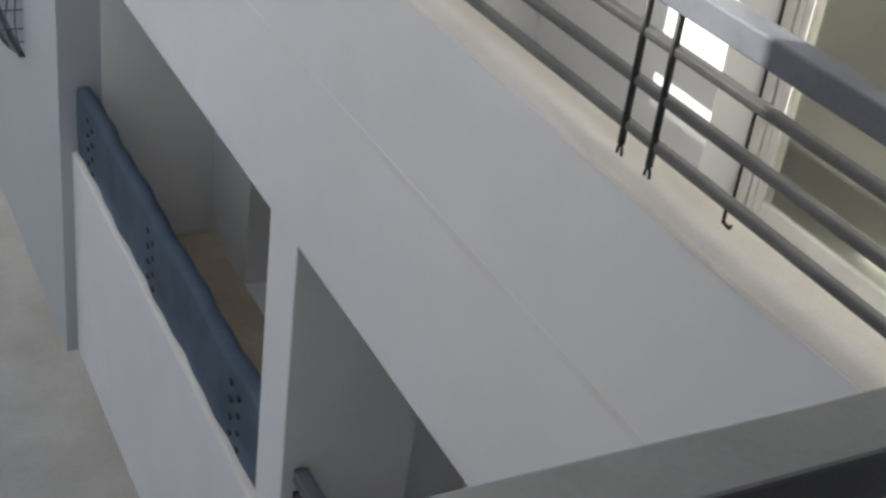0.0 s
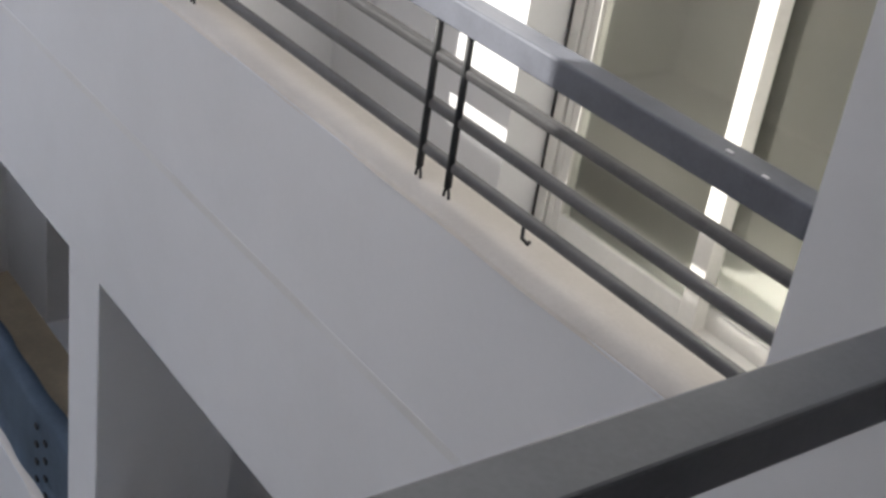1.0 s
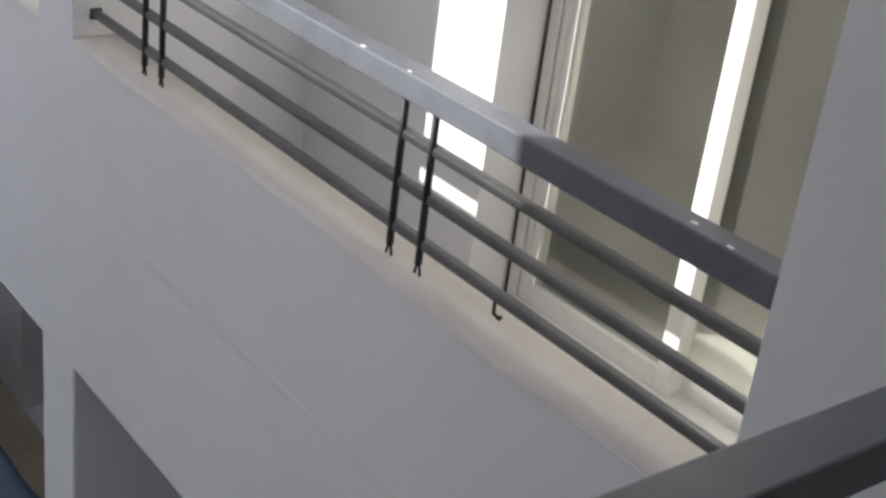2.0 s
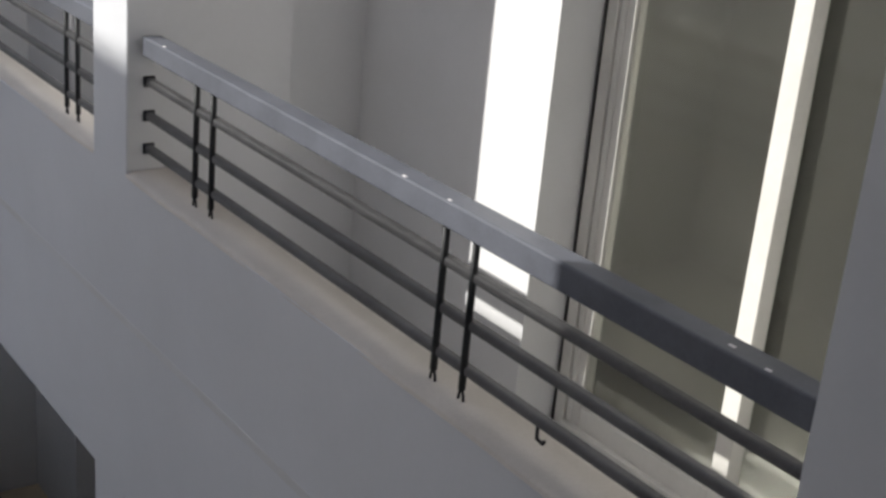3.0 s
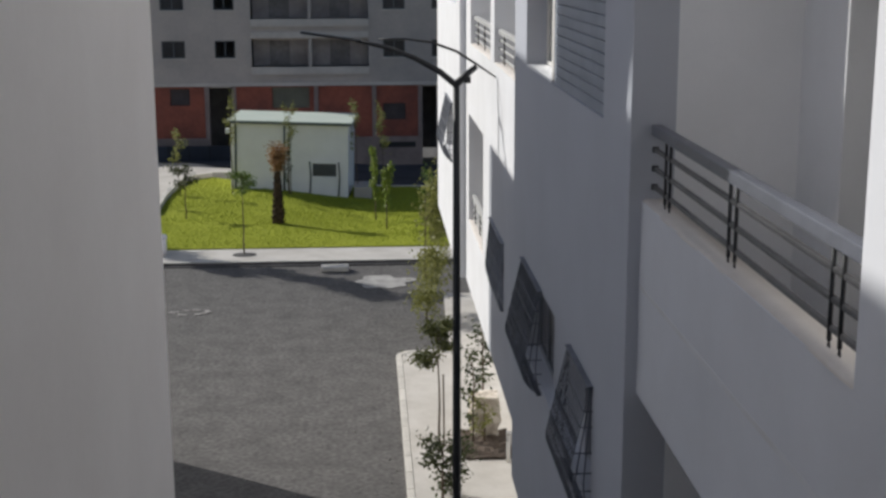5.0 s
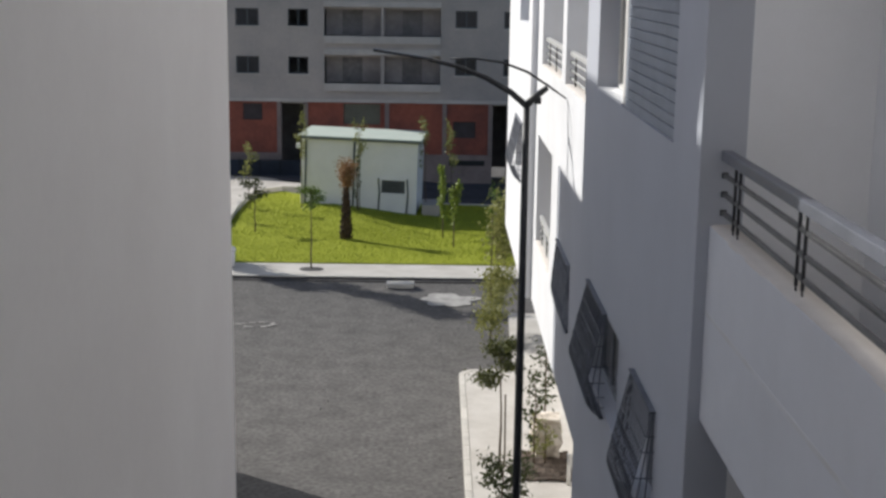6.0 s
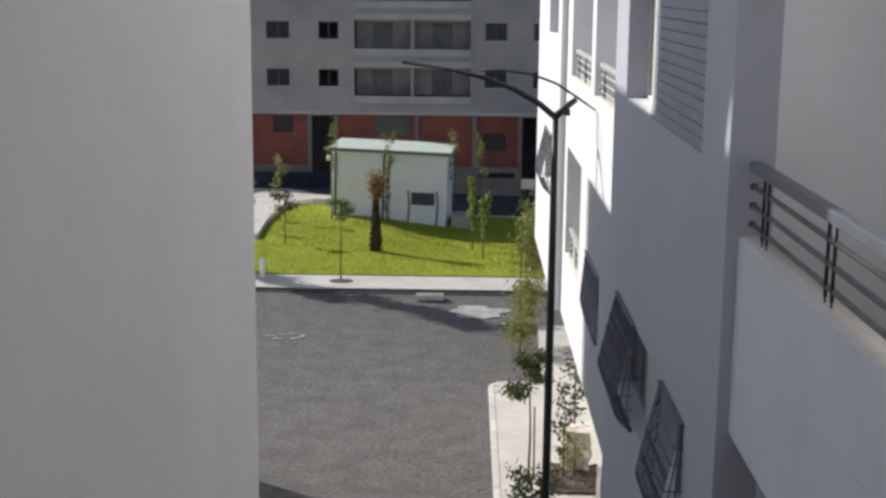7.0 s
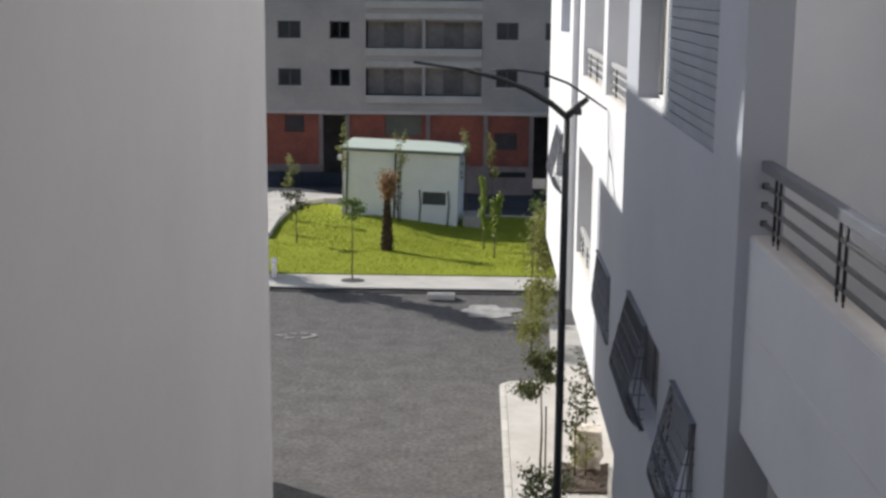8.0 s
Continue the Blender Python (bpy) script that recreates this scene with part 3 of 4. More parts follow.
part("rod", tube(bmesh.new(), [(0, 0.035, 0.088), (0, 0.033, 0.05), (0, 0.005, 0.046), (0, 0.0, 0.056)], 0.006, 6), IRON, hook)


# ---------------------------------------------------------------- sliding glass doors
def sliding_door(y0, y1, z, label):
    d = thing("sliding_door", label, "door", "sliding doors", at=(3.72, y0, z))
    W, Hh = y1 - y0, 2.68
    part("outer_frame", boxes((-0.045, 0.12, 0, 0.07, 0, Hh), (-0.045, 0.12, W - 0.07, W, 0, Hh), (-0.045, 0.12, 0.07, W - 0.07, Hh - 0.07, Hh), (-0.06, 0.12, 0.07, W - 0.07, 0, 0.05), bevel=0.004), ALU, d, "white aluminium outer frame")
    part("seal", boxes((-0.052, -0.046, W - 0.012, W - 0.002, 0.0, Hh - 0.01)), SEAL, d, "dark gap beside the frame")
    part("track", boxes((-0.075, -0.062, 0.03, W - 0.03, 0, 0.018), (-0.1, -0.088, 0.03, W - 0.03, 0, 0.012)), ALU, d)
    mid = W * 0.5
    for x, a, b, deep, far_stile in ((-0.015, mid - 0.03, W - 0.075, 0.06, 0.085), (0.06, 0.075, mid + 0.05, 0.018, 0.06)):
        leaf = part("leaf", boxes((x - 0.018, x + deep, a, a + 0.085, 0.05, Hh - 0.075), (x - 0.018, x + 0.018, b - far_stile, b, 0.05, Hh - 0.075), (x - 0.024, x - 0.0185, b - 0.04, b - 0.005, 0.06, Hh - 0.08), (x - 0.018, x + 0.018, a + 0.085, b - far_stile, 0.05, 0.15), (x - 0.018, x + 0.018, a + 0.085, b - far_stile, Hh - 0.15, Hh - 0.075), bevel=0.004), ALU, d, "white aluminium sliding leaf")
        pane = part("pane", boxes((x - 0.003, x + 0.003, a + 0.08, b - far_stile + 0.005, 0.145, Hh - 0.145)), GLASS, leaf, "clear dusty glass pane")
        pane.visible_shadow = False
    return d


sliding_door(1.96, 3.93, 8.86, "white aluminium sliding glass door in the loggia")
sliding_door(7.36, 9.36, 8.86, "white sliding glass door of the farther loggia")
sliding_door(1.96, 3.93, 5.16, "white sliding glass door of the shaded lower loggia")
sliding_door(7.36, 9.36, 5.16, "white sliding glass door behind the cloth-covered railing")


# ---------------------------------------------------------------- windows of the block
def shutter_window(x, y0, y1, z0, z1, label, name):
    w = thing(name, label, "window", kind="structure", at=(x + 0.30, y0, z0))
    W, Hh = y1 - y0, z1 - z0
    fr = part("window_frame", boxes((-0.03, 0.03, 0.002, 0.06, 0, Hh), (-0.03, 0.03, W - 0.06, W - 0.002, 0, Hh), (-0.03, 0.03, 0.06, W - 0.06, Hh - 0.06, Hh - 0.002), (-0.03, 0.03, 0.06, W - 0.06, 0.002, 0.05), (-0.035, 0.03, W * 0.5 - 0.03, W * 0.5 + 0.03, 0.05, Hh - 0.06)), ALU, w, "white window frame")
    part("window_sill", boxes((-0.298, -0.03, 0.004, W - 0.004, 0.0, 0.03), bevel=0.006), PAINT, w, "white window sill")
    for half in (0, 1):
        a, b = (0.06, W * 0.5 - 0.03) if not half else (W * 0.5 + 0.03, W - 0.06)
        z = 0.05
        while z < Hh - 0.12:
            bm = boxes((-0.022, 0.0, a, b, z, z + 0.092), bevel=0.006)
            part("slat", bm, SHUTTER, w)
            z += 0.1
    part("shutter_back", boxes((0.004, 0.02, 0.06, W - 0.06, 0.05, Hh - 0.06)), SHUTTER, w)
    return w


def half_shuttered_window(x, y0, ys, y1, z0, z1, name):
    """Roller shutter down to the sill nearly flush with the wall over one part, the rest of the opening bare."""
    w = thing(name, "long window half closed by a blue-grey roller shutter", "window", kind="structure", at=(x, y0, z0))
    S, W, Hh = ys - y0, y1 - y0, z1 - z0
    part("window_frame", boxes((0.26, 0.32, 0.002, 0.06, 0.002, Hh - 0.002), (0.26, 0.32, W - 0.06, W - 0.002, 0.002, Hh - 0.002), (0.26, 0.32, 0.06, W - 0.06, Hh - 0.06, Hh - 0.002), (0.26, 0.32, 0.06, W - 0.06, 0.032, 0.08), (0.26, 0.32, S - 0.03, S + 0.03, 0.08, Hh - 0.06)), ALU, w, "white window frame")
    part("window_sill", boxes((0.004, 0.258, S + 0.004, W - 0.004, 0.0, 0.03), bevel=0.006), PAINT, w, "white window sill")
    part("pane", boxes((0.285, 0.292, S + 0.03, W - 0.06, 0.08, Hh - 0.06)), GLASS, w, "dark window glass").visible_shadow = False
    part("backing", boxes((0.325, 0.345, 0.004, W - 0.004, 0.004, Hh - 0.004)), RECESS, w, "backing panel, the room's dimness put into its colour")
    part("guide_rail", boxes((0.012, 0.09, S - 0.16, S, 0.03, Hh - 0.002), bevel=0.006), ALU, w, "white shutter guide rail")
    part("guide_seal", boxes((0.03, 0.08, S + 0.001, S + 0.02, 0.03, Hh - 0.002)), SEAL, w, "dark brush seal")
    z = 0.004
    while z < Hh - 0.11:
        part("slat", box(bmesh.new(), 0.022, 0.046, 0.004, S - 0.16, z, z + 0.104, 0.009), SHUTTER, w)
        z += 0.112
    part("shutter_back", boxes((0.05, 0.06, 0.004, S - 0.16, 0.004, Hh - 0.004)), SHUTTER, w)
    return w


half_shuttered_window(XB, 11.6, 15.0, 17.3, 10.3, 11.95, "window_1")
shutter_window(XD, 32.4, 36.0, 10.55, 12.0, "far window with closed roller shutters", "window_2")


def barred_window(x, y0, y1, z0, z1, name, out=0.22, label="window behind a bulging black iron grille", coat=None):
    coat = coat or GRILLE
    w = thing(name, label, "window", kind="structure", at=(x, y0, z0))
    W, Hh = y1 - y0, z1 - z0
    part("window_frame", boxes((0.2, 0.26, 0.002, 0.05, 0, Hh), (0.2, 0.26, W - 0.05, W - 0.002, 0, Hh), (0.2, 0.26, 0.05, W - 0.05, Hh - 0.05, Hh - 0.002), (0.2, 0.26, 0.05, W - 0.05, 0.002, 0.05), (0.2, 0.26, W / 2 - 0.03, W / 2 + 0.03, 0.05, Hh - 0.05)), GRILLE_PALE, w, "grey window frame")
    for a, b in ((0.05, W / 2 - 0.03), (W / 2 + 0.03, W - 0.05)):
        p = part("pane", boxes((0.225, 0.232, a, b, 0.05, Hh - 0.05)), GLASS, w, "dark window glass")
        p.visible_shadow = False
    part("backing", boxes((0.30, 0.34, 0, W, 0, Hh)), RECESS, w, "backing panel coloured dark for the room behind")

    def prof(t):
        """Side view of the pot-bellied grille: t from 0 at the top to 1 at the bottom."""
        h = Hh + 0.02 - t * (Hh + 0.10)
        belly = t / 0.74 if t < 0.74 else math.cos((t - 0.74) / 0.26 * math.pi / 2) ** 0.7
        return (-0.03 - out * belly, h)

    ts = [k / 18 for k in range(19)]
    gr = part("grille", boxes((-0.06, 0.0, -0.06, W + 0.06, Hh + 0.015, Hh + 0.035), (-0.06, 0.0, -0.06, W + 0.06, -0.1, -0.08)), coat, w, "black iron pot-bellied grille")
    n = int(W / 0.085)
    for k in range(n + 1):
        y = -0.05 + (W + 0.1) * k / n
        part("bar", tube(bmesh.new(), [(prof(t)[0], y, prof(t)[1]) for t in ts], 0.0075, 5), coat, gr)
    for t in (0.18, 0.3, 0.5, 0.66, 0.8, 0.9):
        px, pz = prof(t)
        part("cross_bar", tube(bmesh.new(), [(0, -0.055, pz), (px, -0.055, pz), (px, W + 0.055, pz), (0, W + 0.055, pz)], 0.008, 5), coat, gr)
    for yy in (-0.05, W + 0.05):
        for f in (0.3, 0.65):
            part("side_bar", tube(bmesh.new(), [(prof(t)[0] * f, yy, prof(t)[1]) for t in ts], 0.008, 5), coat, gr)
    for k in range(n):
        y = -0.05 + (W + 0.1) * (k + 0.5) / n
        for t, r in ((0.40, 0.045), (0.58, 0.045)):
            px, pz = prof(t)
            part("scroll", tube(bmesh.new(), [(px - 0.004, y + r * math.cos(a), pz + r * math.sin(a) * 1.3) for a in (j * math.pi / 5 for j in range(10))], 0.006, 4), coat, gr)
    return w


barred_window(XB, 11.85, 13.15, 6.5, 7.7, "window_3")
barred_window(XB, 15.5, 17.3, 6.5, 7.7, "window_4")
barred_window(XC + 0.012, 22.6, 24.9, 5.65, 6.75, "window_5", 0.08, "window behind a pale grey iron grille", GRILLE_PALE)
barred_window(XD, 33.9, 36.4, 6.6, 8.0, "window_6", 0.25, "far window behind a bulging iron grille in the sun")

# ---------------------------------------------------------------- the wing with the camera's own balcony, and unseen blocks added across the street to shape the sun
solid("wall_wing", boxes((-8.0, -0.72, -6.0, 4.50, 0, TOP)), WING, "white painted side wall close to the balcony", "wall")
solid("wall_wing_back", boxes((-0.72, XA + 0.26, -3.3, -3.0, 0, TOP)), PAINT, "white wall at the back of the balcony", "wall")
solid("wall_wing_end", boxes((XA, 2.45, -3.0, 0.39, 0, TOP)), PAINT, "white end wall of the balcony", "wall")
# floor out of view, dark so that little light bounces onto the handrail
solid("floor_balcony", boxes((-0.72, XA, -3.0, 1.02, 9.1, 9.35)), FLOOR_UNSEEN, "unseen balcony floor, kept dark to dim the handrail's inner face", "floor")
solid("ceiling_balcony", boxes((-0.72, XA, -3.0, 1.02, 12.6, 12.85)), PAINT, "white balcony ceiling", "ceiling")
solid("wall_wing_below", boxes((-0.72, XA, 0.75, 1.0, 0, 9.09)), PAINT, "white wall below the balcony", "wall")
own = thing("balcony_railing", "dark blue-grey metal railing of the balcony", "railing", "balcony railings", at=(-0.72, 0.833, 9.35))
part("handrail", boxes((0.0, XA + 0.72, -0.045, 0.05, 1.275, 1.35), bevel=0.006), RAIL_SKYLIT, own, "blue-grey painted box handrail")
for h in (0.35, 0.65, 0.95):
    part("bar", boxes((0.0, XA + 0.72, -0.017, 0.017, h - 0.015, h + 0.015), bevel=0.004), RAIL, own)
for xx in (0.35, 0.5, 1.4, 1.55, 2.45, 2.6):
    part("post", tube(bmesh.new(), [(xx, 0.028, 0.0), (xx, 0.028, 1.275)], 0.0115, 8), IRON, own)
# out of view; step heights set by where the facade's shade should end
solid("shade_block_opposite", boxes((-16, -8.01, 4.51, 16.6, 0, 18.38), (-16, -8.01, 16.61, 26.6, 0, 18.40), (-16, -8.01, 26.61, 32.2, 0, 16.4)), PAINT, "unseen stepped block added to shade the facade and street", "building")
# added wall, also unseen: its slanted gap lights the block corner and loggia wall
sun_gap_wall = bmesh.new()
for outline in (((15.3, 18.41), (17.40, 18.41), (17.40, 19.75), (16.85, 19.75), (16.85, 21.0), (15.3, 21.0)), ((17.40, 18.41), (17.8, 18.41), (17.8, 18.48), (17.40, 18.48)), ((17.8, 18.41), (21.75, 18.41), (21.75, 21.0), (17.50, 21.0), (17.50, 19.75), (17.44, 19.4), (17.8, 18.48))):
    front, rear = [sun_gap_wall.verts.new((-8.02, y, z)) for y, z in outline], [sun_gap_wall.verts.new((-8.22, y, z)) for y, z in outline]
    sun_gap_wall.faces.new(front)
    sun_gap_wall.faces.new(rear[::-1])
    for i in range(len(outline)):
        j = (i + 1) % len(outline)
        sun_gap_wall.faces.new((front[i], front[j], rear[j], rear[i]))
solid("wall_sun_gap", sun_gap_wall, PAINT, "unseen wall added so that its gap passes slivers of sun", "wall")
# ---------------------------------------------------------------- far apartment building
FY = 79.0
far = thing("apartment_building", "grey unfinished apartment block with red brick ground floor", "building", at=(0, 0, 0))


def far_face(y):
    return lambda u, v, d: (u, y + d, v)


BAY = [(-11.98, -10.6), (-8.88, -7.68), (1.02, 2.32), (3.9, 5.3)]
FLOORS = [5.88, 8.68, 11.48, 14.28]
UNIT = 17.5
ops, wins, balcs = [], [], []
for u in (0, 1):
    for z in FLOORS:
        for a, b in BAY:
            wins.append((a + u * UNIT, b + u * UNIT, z, z + 1.02))
        balcs.append((-6.74 + u * UNIT, 0.16 + u * UNIT, z - 0.55, z + 1.15))
ops = wins + balcs
part("wall", wall_with(-14.5, 24.0, 4.3, 17.5, ops, far_face(FY), 0.3), CONCRETE, far, "raw grey rendered front wall")
part("roof", boxes((-14.8, 24.3, FY - 0.2, FY + 12, 17.5, 17.9)), CONCRETE, far)
part("back_wall", boxes((-14.5, 24.0, FY + 3.2, FY + 3.5, 0, 17.5), (-14.5, -14.2, FY + 0.3, FY + 3.2, 0, 17.5), (23.7, 24.0, FY + 0.3, FY + 3.2, 0, 17.5)), INSIDE, far, "inner wall, dimness put into its colour")
for z in (4.3, 7.1, 9.9, 12.7, 15.5):
    part("floor_slab", boxes((-14.2, 23.7, FY + 0.31, FY + 3.19, z - 0.2, z)), CONCRETE, far)
for k, (a, b, z0, z1) in enumerate(wins):
    if not -16 < a < 8 or z0 > 12:
        continue
    w = part("window", boxes((a + 0.002, a + 0.07, FY + 0.12, FY + 0.17, z0 + 0.002, z1 - 0.002), (b - 0.07, b - 0.002, FY + 0.12, FY + 0.17, z0 + 0.002, z1 - 0.002), (a + 0.07, b - 0.07, FY + 0.12, FY + 0.17, z1 - 0.07, z1 - 0.002), (a + 0.07, b - 0.07, FY + 0.12, FY + 0.17, z0 + 0.002, z0 + 0.07), ((a + b) / 2 - 0.035, (a + b) / 2 + 0.035, FY + 0.12, FY + 0.17, z0 + 0.07, z1 - 0.07)), LOUVRE, far, "dark window with thin frame")
    if round(a, 1) not in (-8.9,):
        part("pane", boxes((a + 0.07, b - 0.07, FY + 0.14, FY + 0.15, z0 + 0.07, z1 - 0.07)), PANE, w)
    part("sill", boxes((a - 0.06, b + 0.06, FY - 0.05, FY + 0.02, z0 - 0.08, z0 - 0.003)), CONCRETE_PALE, w)
for a, b, z0, z1 in balcs:
    if not -30 < a < 20 or z0 > 12:
        continue
    bal = part("balcony", boxes((a - 0.02, b + 0.02, FY - 0.16, FY - 0.004, z0 - 0.42, z0 + 0.02), (a - 0.02, b + 0.02, FY - 0.10, FY - 0.004, z1 + 0.02, z1 + 0.36)), CONCRETE_PALE, far, "paler concrete balcony edge")
    part("divider", boxes(((a + b) / 2 - 0.09, (a + b) / 2 + 0.09, FY - 0.05, FY + 1.25, z0 + 0.02, z1 - 0.002)), CONCRETE, bal)
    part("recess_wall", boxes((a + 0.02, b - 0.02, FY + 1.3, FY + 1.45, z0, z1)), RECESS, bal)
    for q in (a + 1.0, a + 4.6):
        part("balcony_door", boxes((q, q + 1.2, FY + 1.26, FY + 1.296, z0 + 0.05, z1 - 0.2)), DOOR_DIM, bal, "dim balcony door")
# brick ground storey: columns, brick panels with openings, dark passages
for u in (0, 1):
    o = u * UNIT
    for a, b, win in ((-12.9, -9.55, (-11.62, -10.46, 3.1, 4.1)), (-7.75, 0.35, (-5.6, -3.4, 2.9, 4.15)), (0.55, 3.1, (0.97, 2.33, 2.15, 3.15))):
        lo = 1.15
        part("brick_panel", wall_with(a + o, b + o, lo, 4.22, [(win[0] + o, win[1] + o, win[2], win[3])], far_face(FY + 0.06), 0.22), BRICK, far, "red brick infill panel")
        part("shutter", boxes((win[0] + o + 0.003, win[1] + o - 0.003, FY + 0.20, FY + 0.23, win[2] + 0.003, win[3] - 0.003)), OLIVE if win[1] - win[0] > 2 else MAROON, far, "closed dull shutter in the brick opening")
        part("plinth", boxes((a + o, b + o, FY + 0.02, FY + 0.3, -0.9, lo - 0.01)), PIER, far, "grey concrete plinth")
    for c in (-13.1, -9.45, -7.85, -3.0, 0.45, 3.2, 4.3):
        part("column", boxes((c + o - 0.13, c + o + 0.13, FY - 0.03, FY + 0.3, -0.9, 4.29)), PIER, far)
    part("vent_slot", boxes((0.75 + o, 2.9 + o, FY - 0.01, FY + 0.018, 0.50, 0.82)), IRON, far, "dark horizontal vent slot")
part("string_course", boxes((-14.5, 24.0, FY - 0.08, FY + 0.05, 4.225, 4.42)), CONCRETE_PALE, far, "paler concrete band above the bricks")

hoard = thing("site_fence", "dark blue corrugated site fence before the unfinished block", "fence", at=(-14.0, 77.2, 0.0))
for k in range(7):
    bm = bmesh.new()
    pts = [(k * 1.2 + 0.02 + q * 0.058, 0.02 * (q % 2)) for q in range(21)]
    lo, hi = [bm.verts.new((x, y, 0.02)) for x, y in pts], [bm.verts.new((x, y, 0.95)) for x, y in pts]
    for q in range(20):
        bm.faces.new((lo[q], lo[q + 1], hi[q + 1], hi[q]))
    bmesh.ops.solidify(bm, geom=bm.faces[:], thickness=0.004)
    part("panel", bm, FENCE, hoard)
    part("post", boxes((k * 1.2 - 0.03, k * 1.2 + 0.015, 0.03, 0.08, 0, 1.0)), IRON, hoard)

# ---------------------------------------------------------------- white utility hut on the lawn's edge
hut = thing("utility_hut", "white rendered utility hut with pale green roof", "hut", at=(-6.97, 66.8, -0.2))
hut.rotation_euler = (0, radians(1.6), radians(-4))
part("body", wall_with(0.0, 5.95, -0.8, 3.78, [(4.15, 5.35, 1.15, 1.80), (0.5, 0.501, 0.1, 0.11)], lambda u, v, d: (u, d, v), 3.9), HUTWALL, hut, "white rendered walls")
bm = boxes((-0.18, 6.13, -0.2, 4.1, 3.785, 3.93), bevel=0.02)
part("roof", bm, HUTROOF, hut, "pale green flat roof slab")
part("fascia", boxes((-0.19, 6.14, -0.215, -0.203, 3.76, 3.86)), LOUVRE, hut, "dark line under the roof")
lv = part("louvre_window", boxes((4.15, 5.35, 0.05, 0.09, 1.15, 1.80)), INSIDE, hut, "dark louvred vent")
for k in range(6):
    part("slat", boxes((4.18, 5.32, -0.02, 0.03, 1.18 + k * 0.10, 1.24 + k * 0.10)), LOUVRE, lv)
for xx in (4.02, 5.48):
    part("jamb", tube(bmesh.new(), [(xx, -0.09, 0.0), (xx + 0.05, -0.09, 1.15), (xx - 0.02, -0.09, 1.9)], 0.04, 6), LOUVRE, hut, "dark leaning door jamb")
part("surround", boxes((4.0, 4.145, -0.06, -0.003, 1.03, 1.95), (5.355, 5.5, -0.06, -0.003, 1.03, 1.95), (4.145, 5.355, -0.06, -0.003, 1.81, 1.95), (4.145, 5.355, -0.06, -0.003, 1.03, 1.14)), HUTWALL, hut, "white raised surround")
part("door_panel", boxes((4.0, 5.5, -0.05, -0.003, -0.7, 1.02), bevel=0.01), HUTWALL, hut, "white lower door panel")
part("downpipe", tube(bmesh.new(), [(0.25, -0.06, 0.0), (0.25, -0.06, 3.7)], 0.05, 8), LOUVRE, hut, "grey downpipe")
part("downpipe", tube(bmesh.new(), [(2.72, -0.06, 0.4), (2.72, -0.06, 3.7)], 0.05, 8), LOUVRE, hut, "grey downpipe")
part("lamp", boxes((-0.22, -0.02, -0.28, -0.06, 3.25, 3.5), bevel=0.02), HUTWALL, hut, "small white wall lamp")
solid("hut_step", boxes((-0.72, 0.2, 66.6, 68.4, -0.7, 0.22), bevel=0.02), CONCRETE, "low grey concrete wall beside the hut", "low wall", kind="")


# ---------------------------------------------------------------- street lamps
def street_lamp(x, y, label):
    s = thing("street_lamp", label, "street lamp", "street lamps", at=(x, y, 0.0))
    J = 9.50
    part("pole", tube(bmesh.new(), [(0, 0, 0.1), (0, 0, 1.2), (0, 0, 1.25), (0, 0, J)], [0.105, 0.10, 0.085, 0.062], 14), IRON, s, "tapered black steel pole")
    part("base_plate", boxes((-0.2, 0.2, -0.2, 0.2, 0.1, 0.17), bevel=0.01), IRON, s)
    arm = [(0, 0, J - 0.08), (-0.30, 0, J + 0.17), (-0.75, 0, J + 0.42), (-1.25, 0, J + 0.61), (-1.80, 0, J + 0.74)]
    part("arm", tube(bmesh.new(), arm, [0.062, 0.058, 0.05, 0.042, 0.034], 10), IRON, s, "long upswept arm")
    part("lamp_head", box(bmesh.new(), -0.55, 0.55, -0.11, 0.11, -0.022, 0.022, 0.012, pose(-2.25, 0, J + 0.815, 0, 8, 0)), IRON, s, "flat dark lamp head")
    part("short_arm", tube(bmesh.new(), [(0, 0, J - 0.06), (0.16, 0, J + 0.10), (0.37, 0, J + 0.26)], [0.07, 0.062, 0.05], 10), IRON, s)
    bm = bmesh.new()
    curve = [(-1.40, 0.76), (-0.95, 0.765), (-0.45, 0.70), (0.0, 0.535), (0.37, 0.30), (0.72, 0.06)]
    tube(bm, [(a, 0.0, J + b) for a, b in curve], [0.014, 0.02, 0.024, 0.024, 0.022, 0.014], 8)
    part("curved_blade", bm, IRON, s, "thin curved blade above the arms")
    part("clamp", box(bmesh.new(), -0.06, 0.06, -0.05, 0.05, -0.06, 0.06, 0.01, pose(0.2, 0, J + 0.02)), IRON, s)
    return s


street_lamp(1.625, 24.0, "tall black street lamp with swept arms on the pavement")


# ---------------------------------------------------------------- trees and plants
def leaves(spots, size, seed):
    """Many small bent leaves round the given points (x, y, z, spread, count)."""
    r = np.random.default_rng(seed)
    vs, fs = [], []
    for x, y, z, spread, sz, count in spots:
        for _ in range(count):
            c = np.array((x, y, z)) + r.normal(0, 1, 3) * np.array((spread, spread, sz)) * 0.5
            d = r.normal(0, 1, 3)
            d[2] -= 0.3
            d /= np.linalg.norm(d)
            s = np.cross(d, r.normal(0, 1, 3))
            s /= np.linalg.norm(s) + 1e-6
            L = size * r.uniform(0.6, 1.3)
            n = np.cross(d, s) * L * 0.12
            i = len(vs)
            vs += [tuple(c), tuple(c + d * L * 0.5 + s * L * 0.22 + n), tuple(c + d * L), tuple(c + d * L * 0.5 - s * L * 0.22 + n)]
            fs += [(i, i + 1, i + 2), (i, i + 2, i + 3)]
    return vs, fs


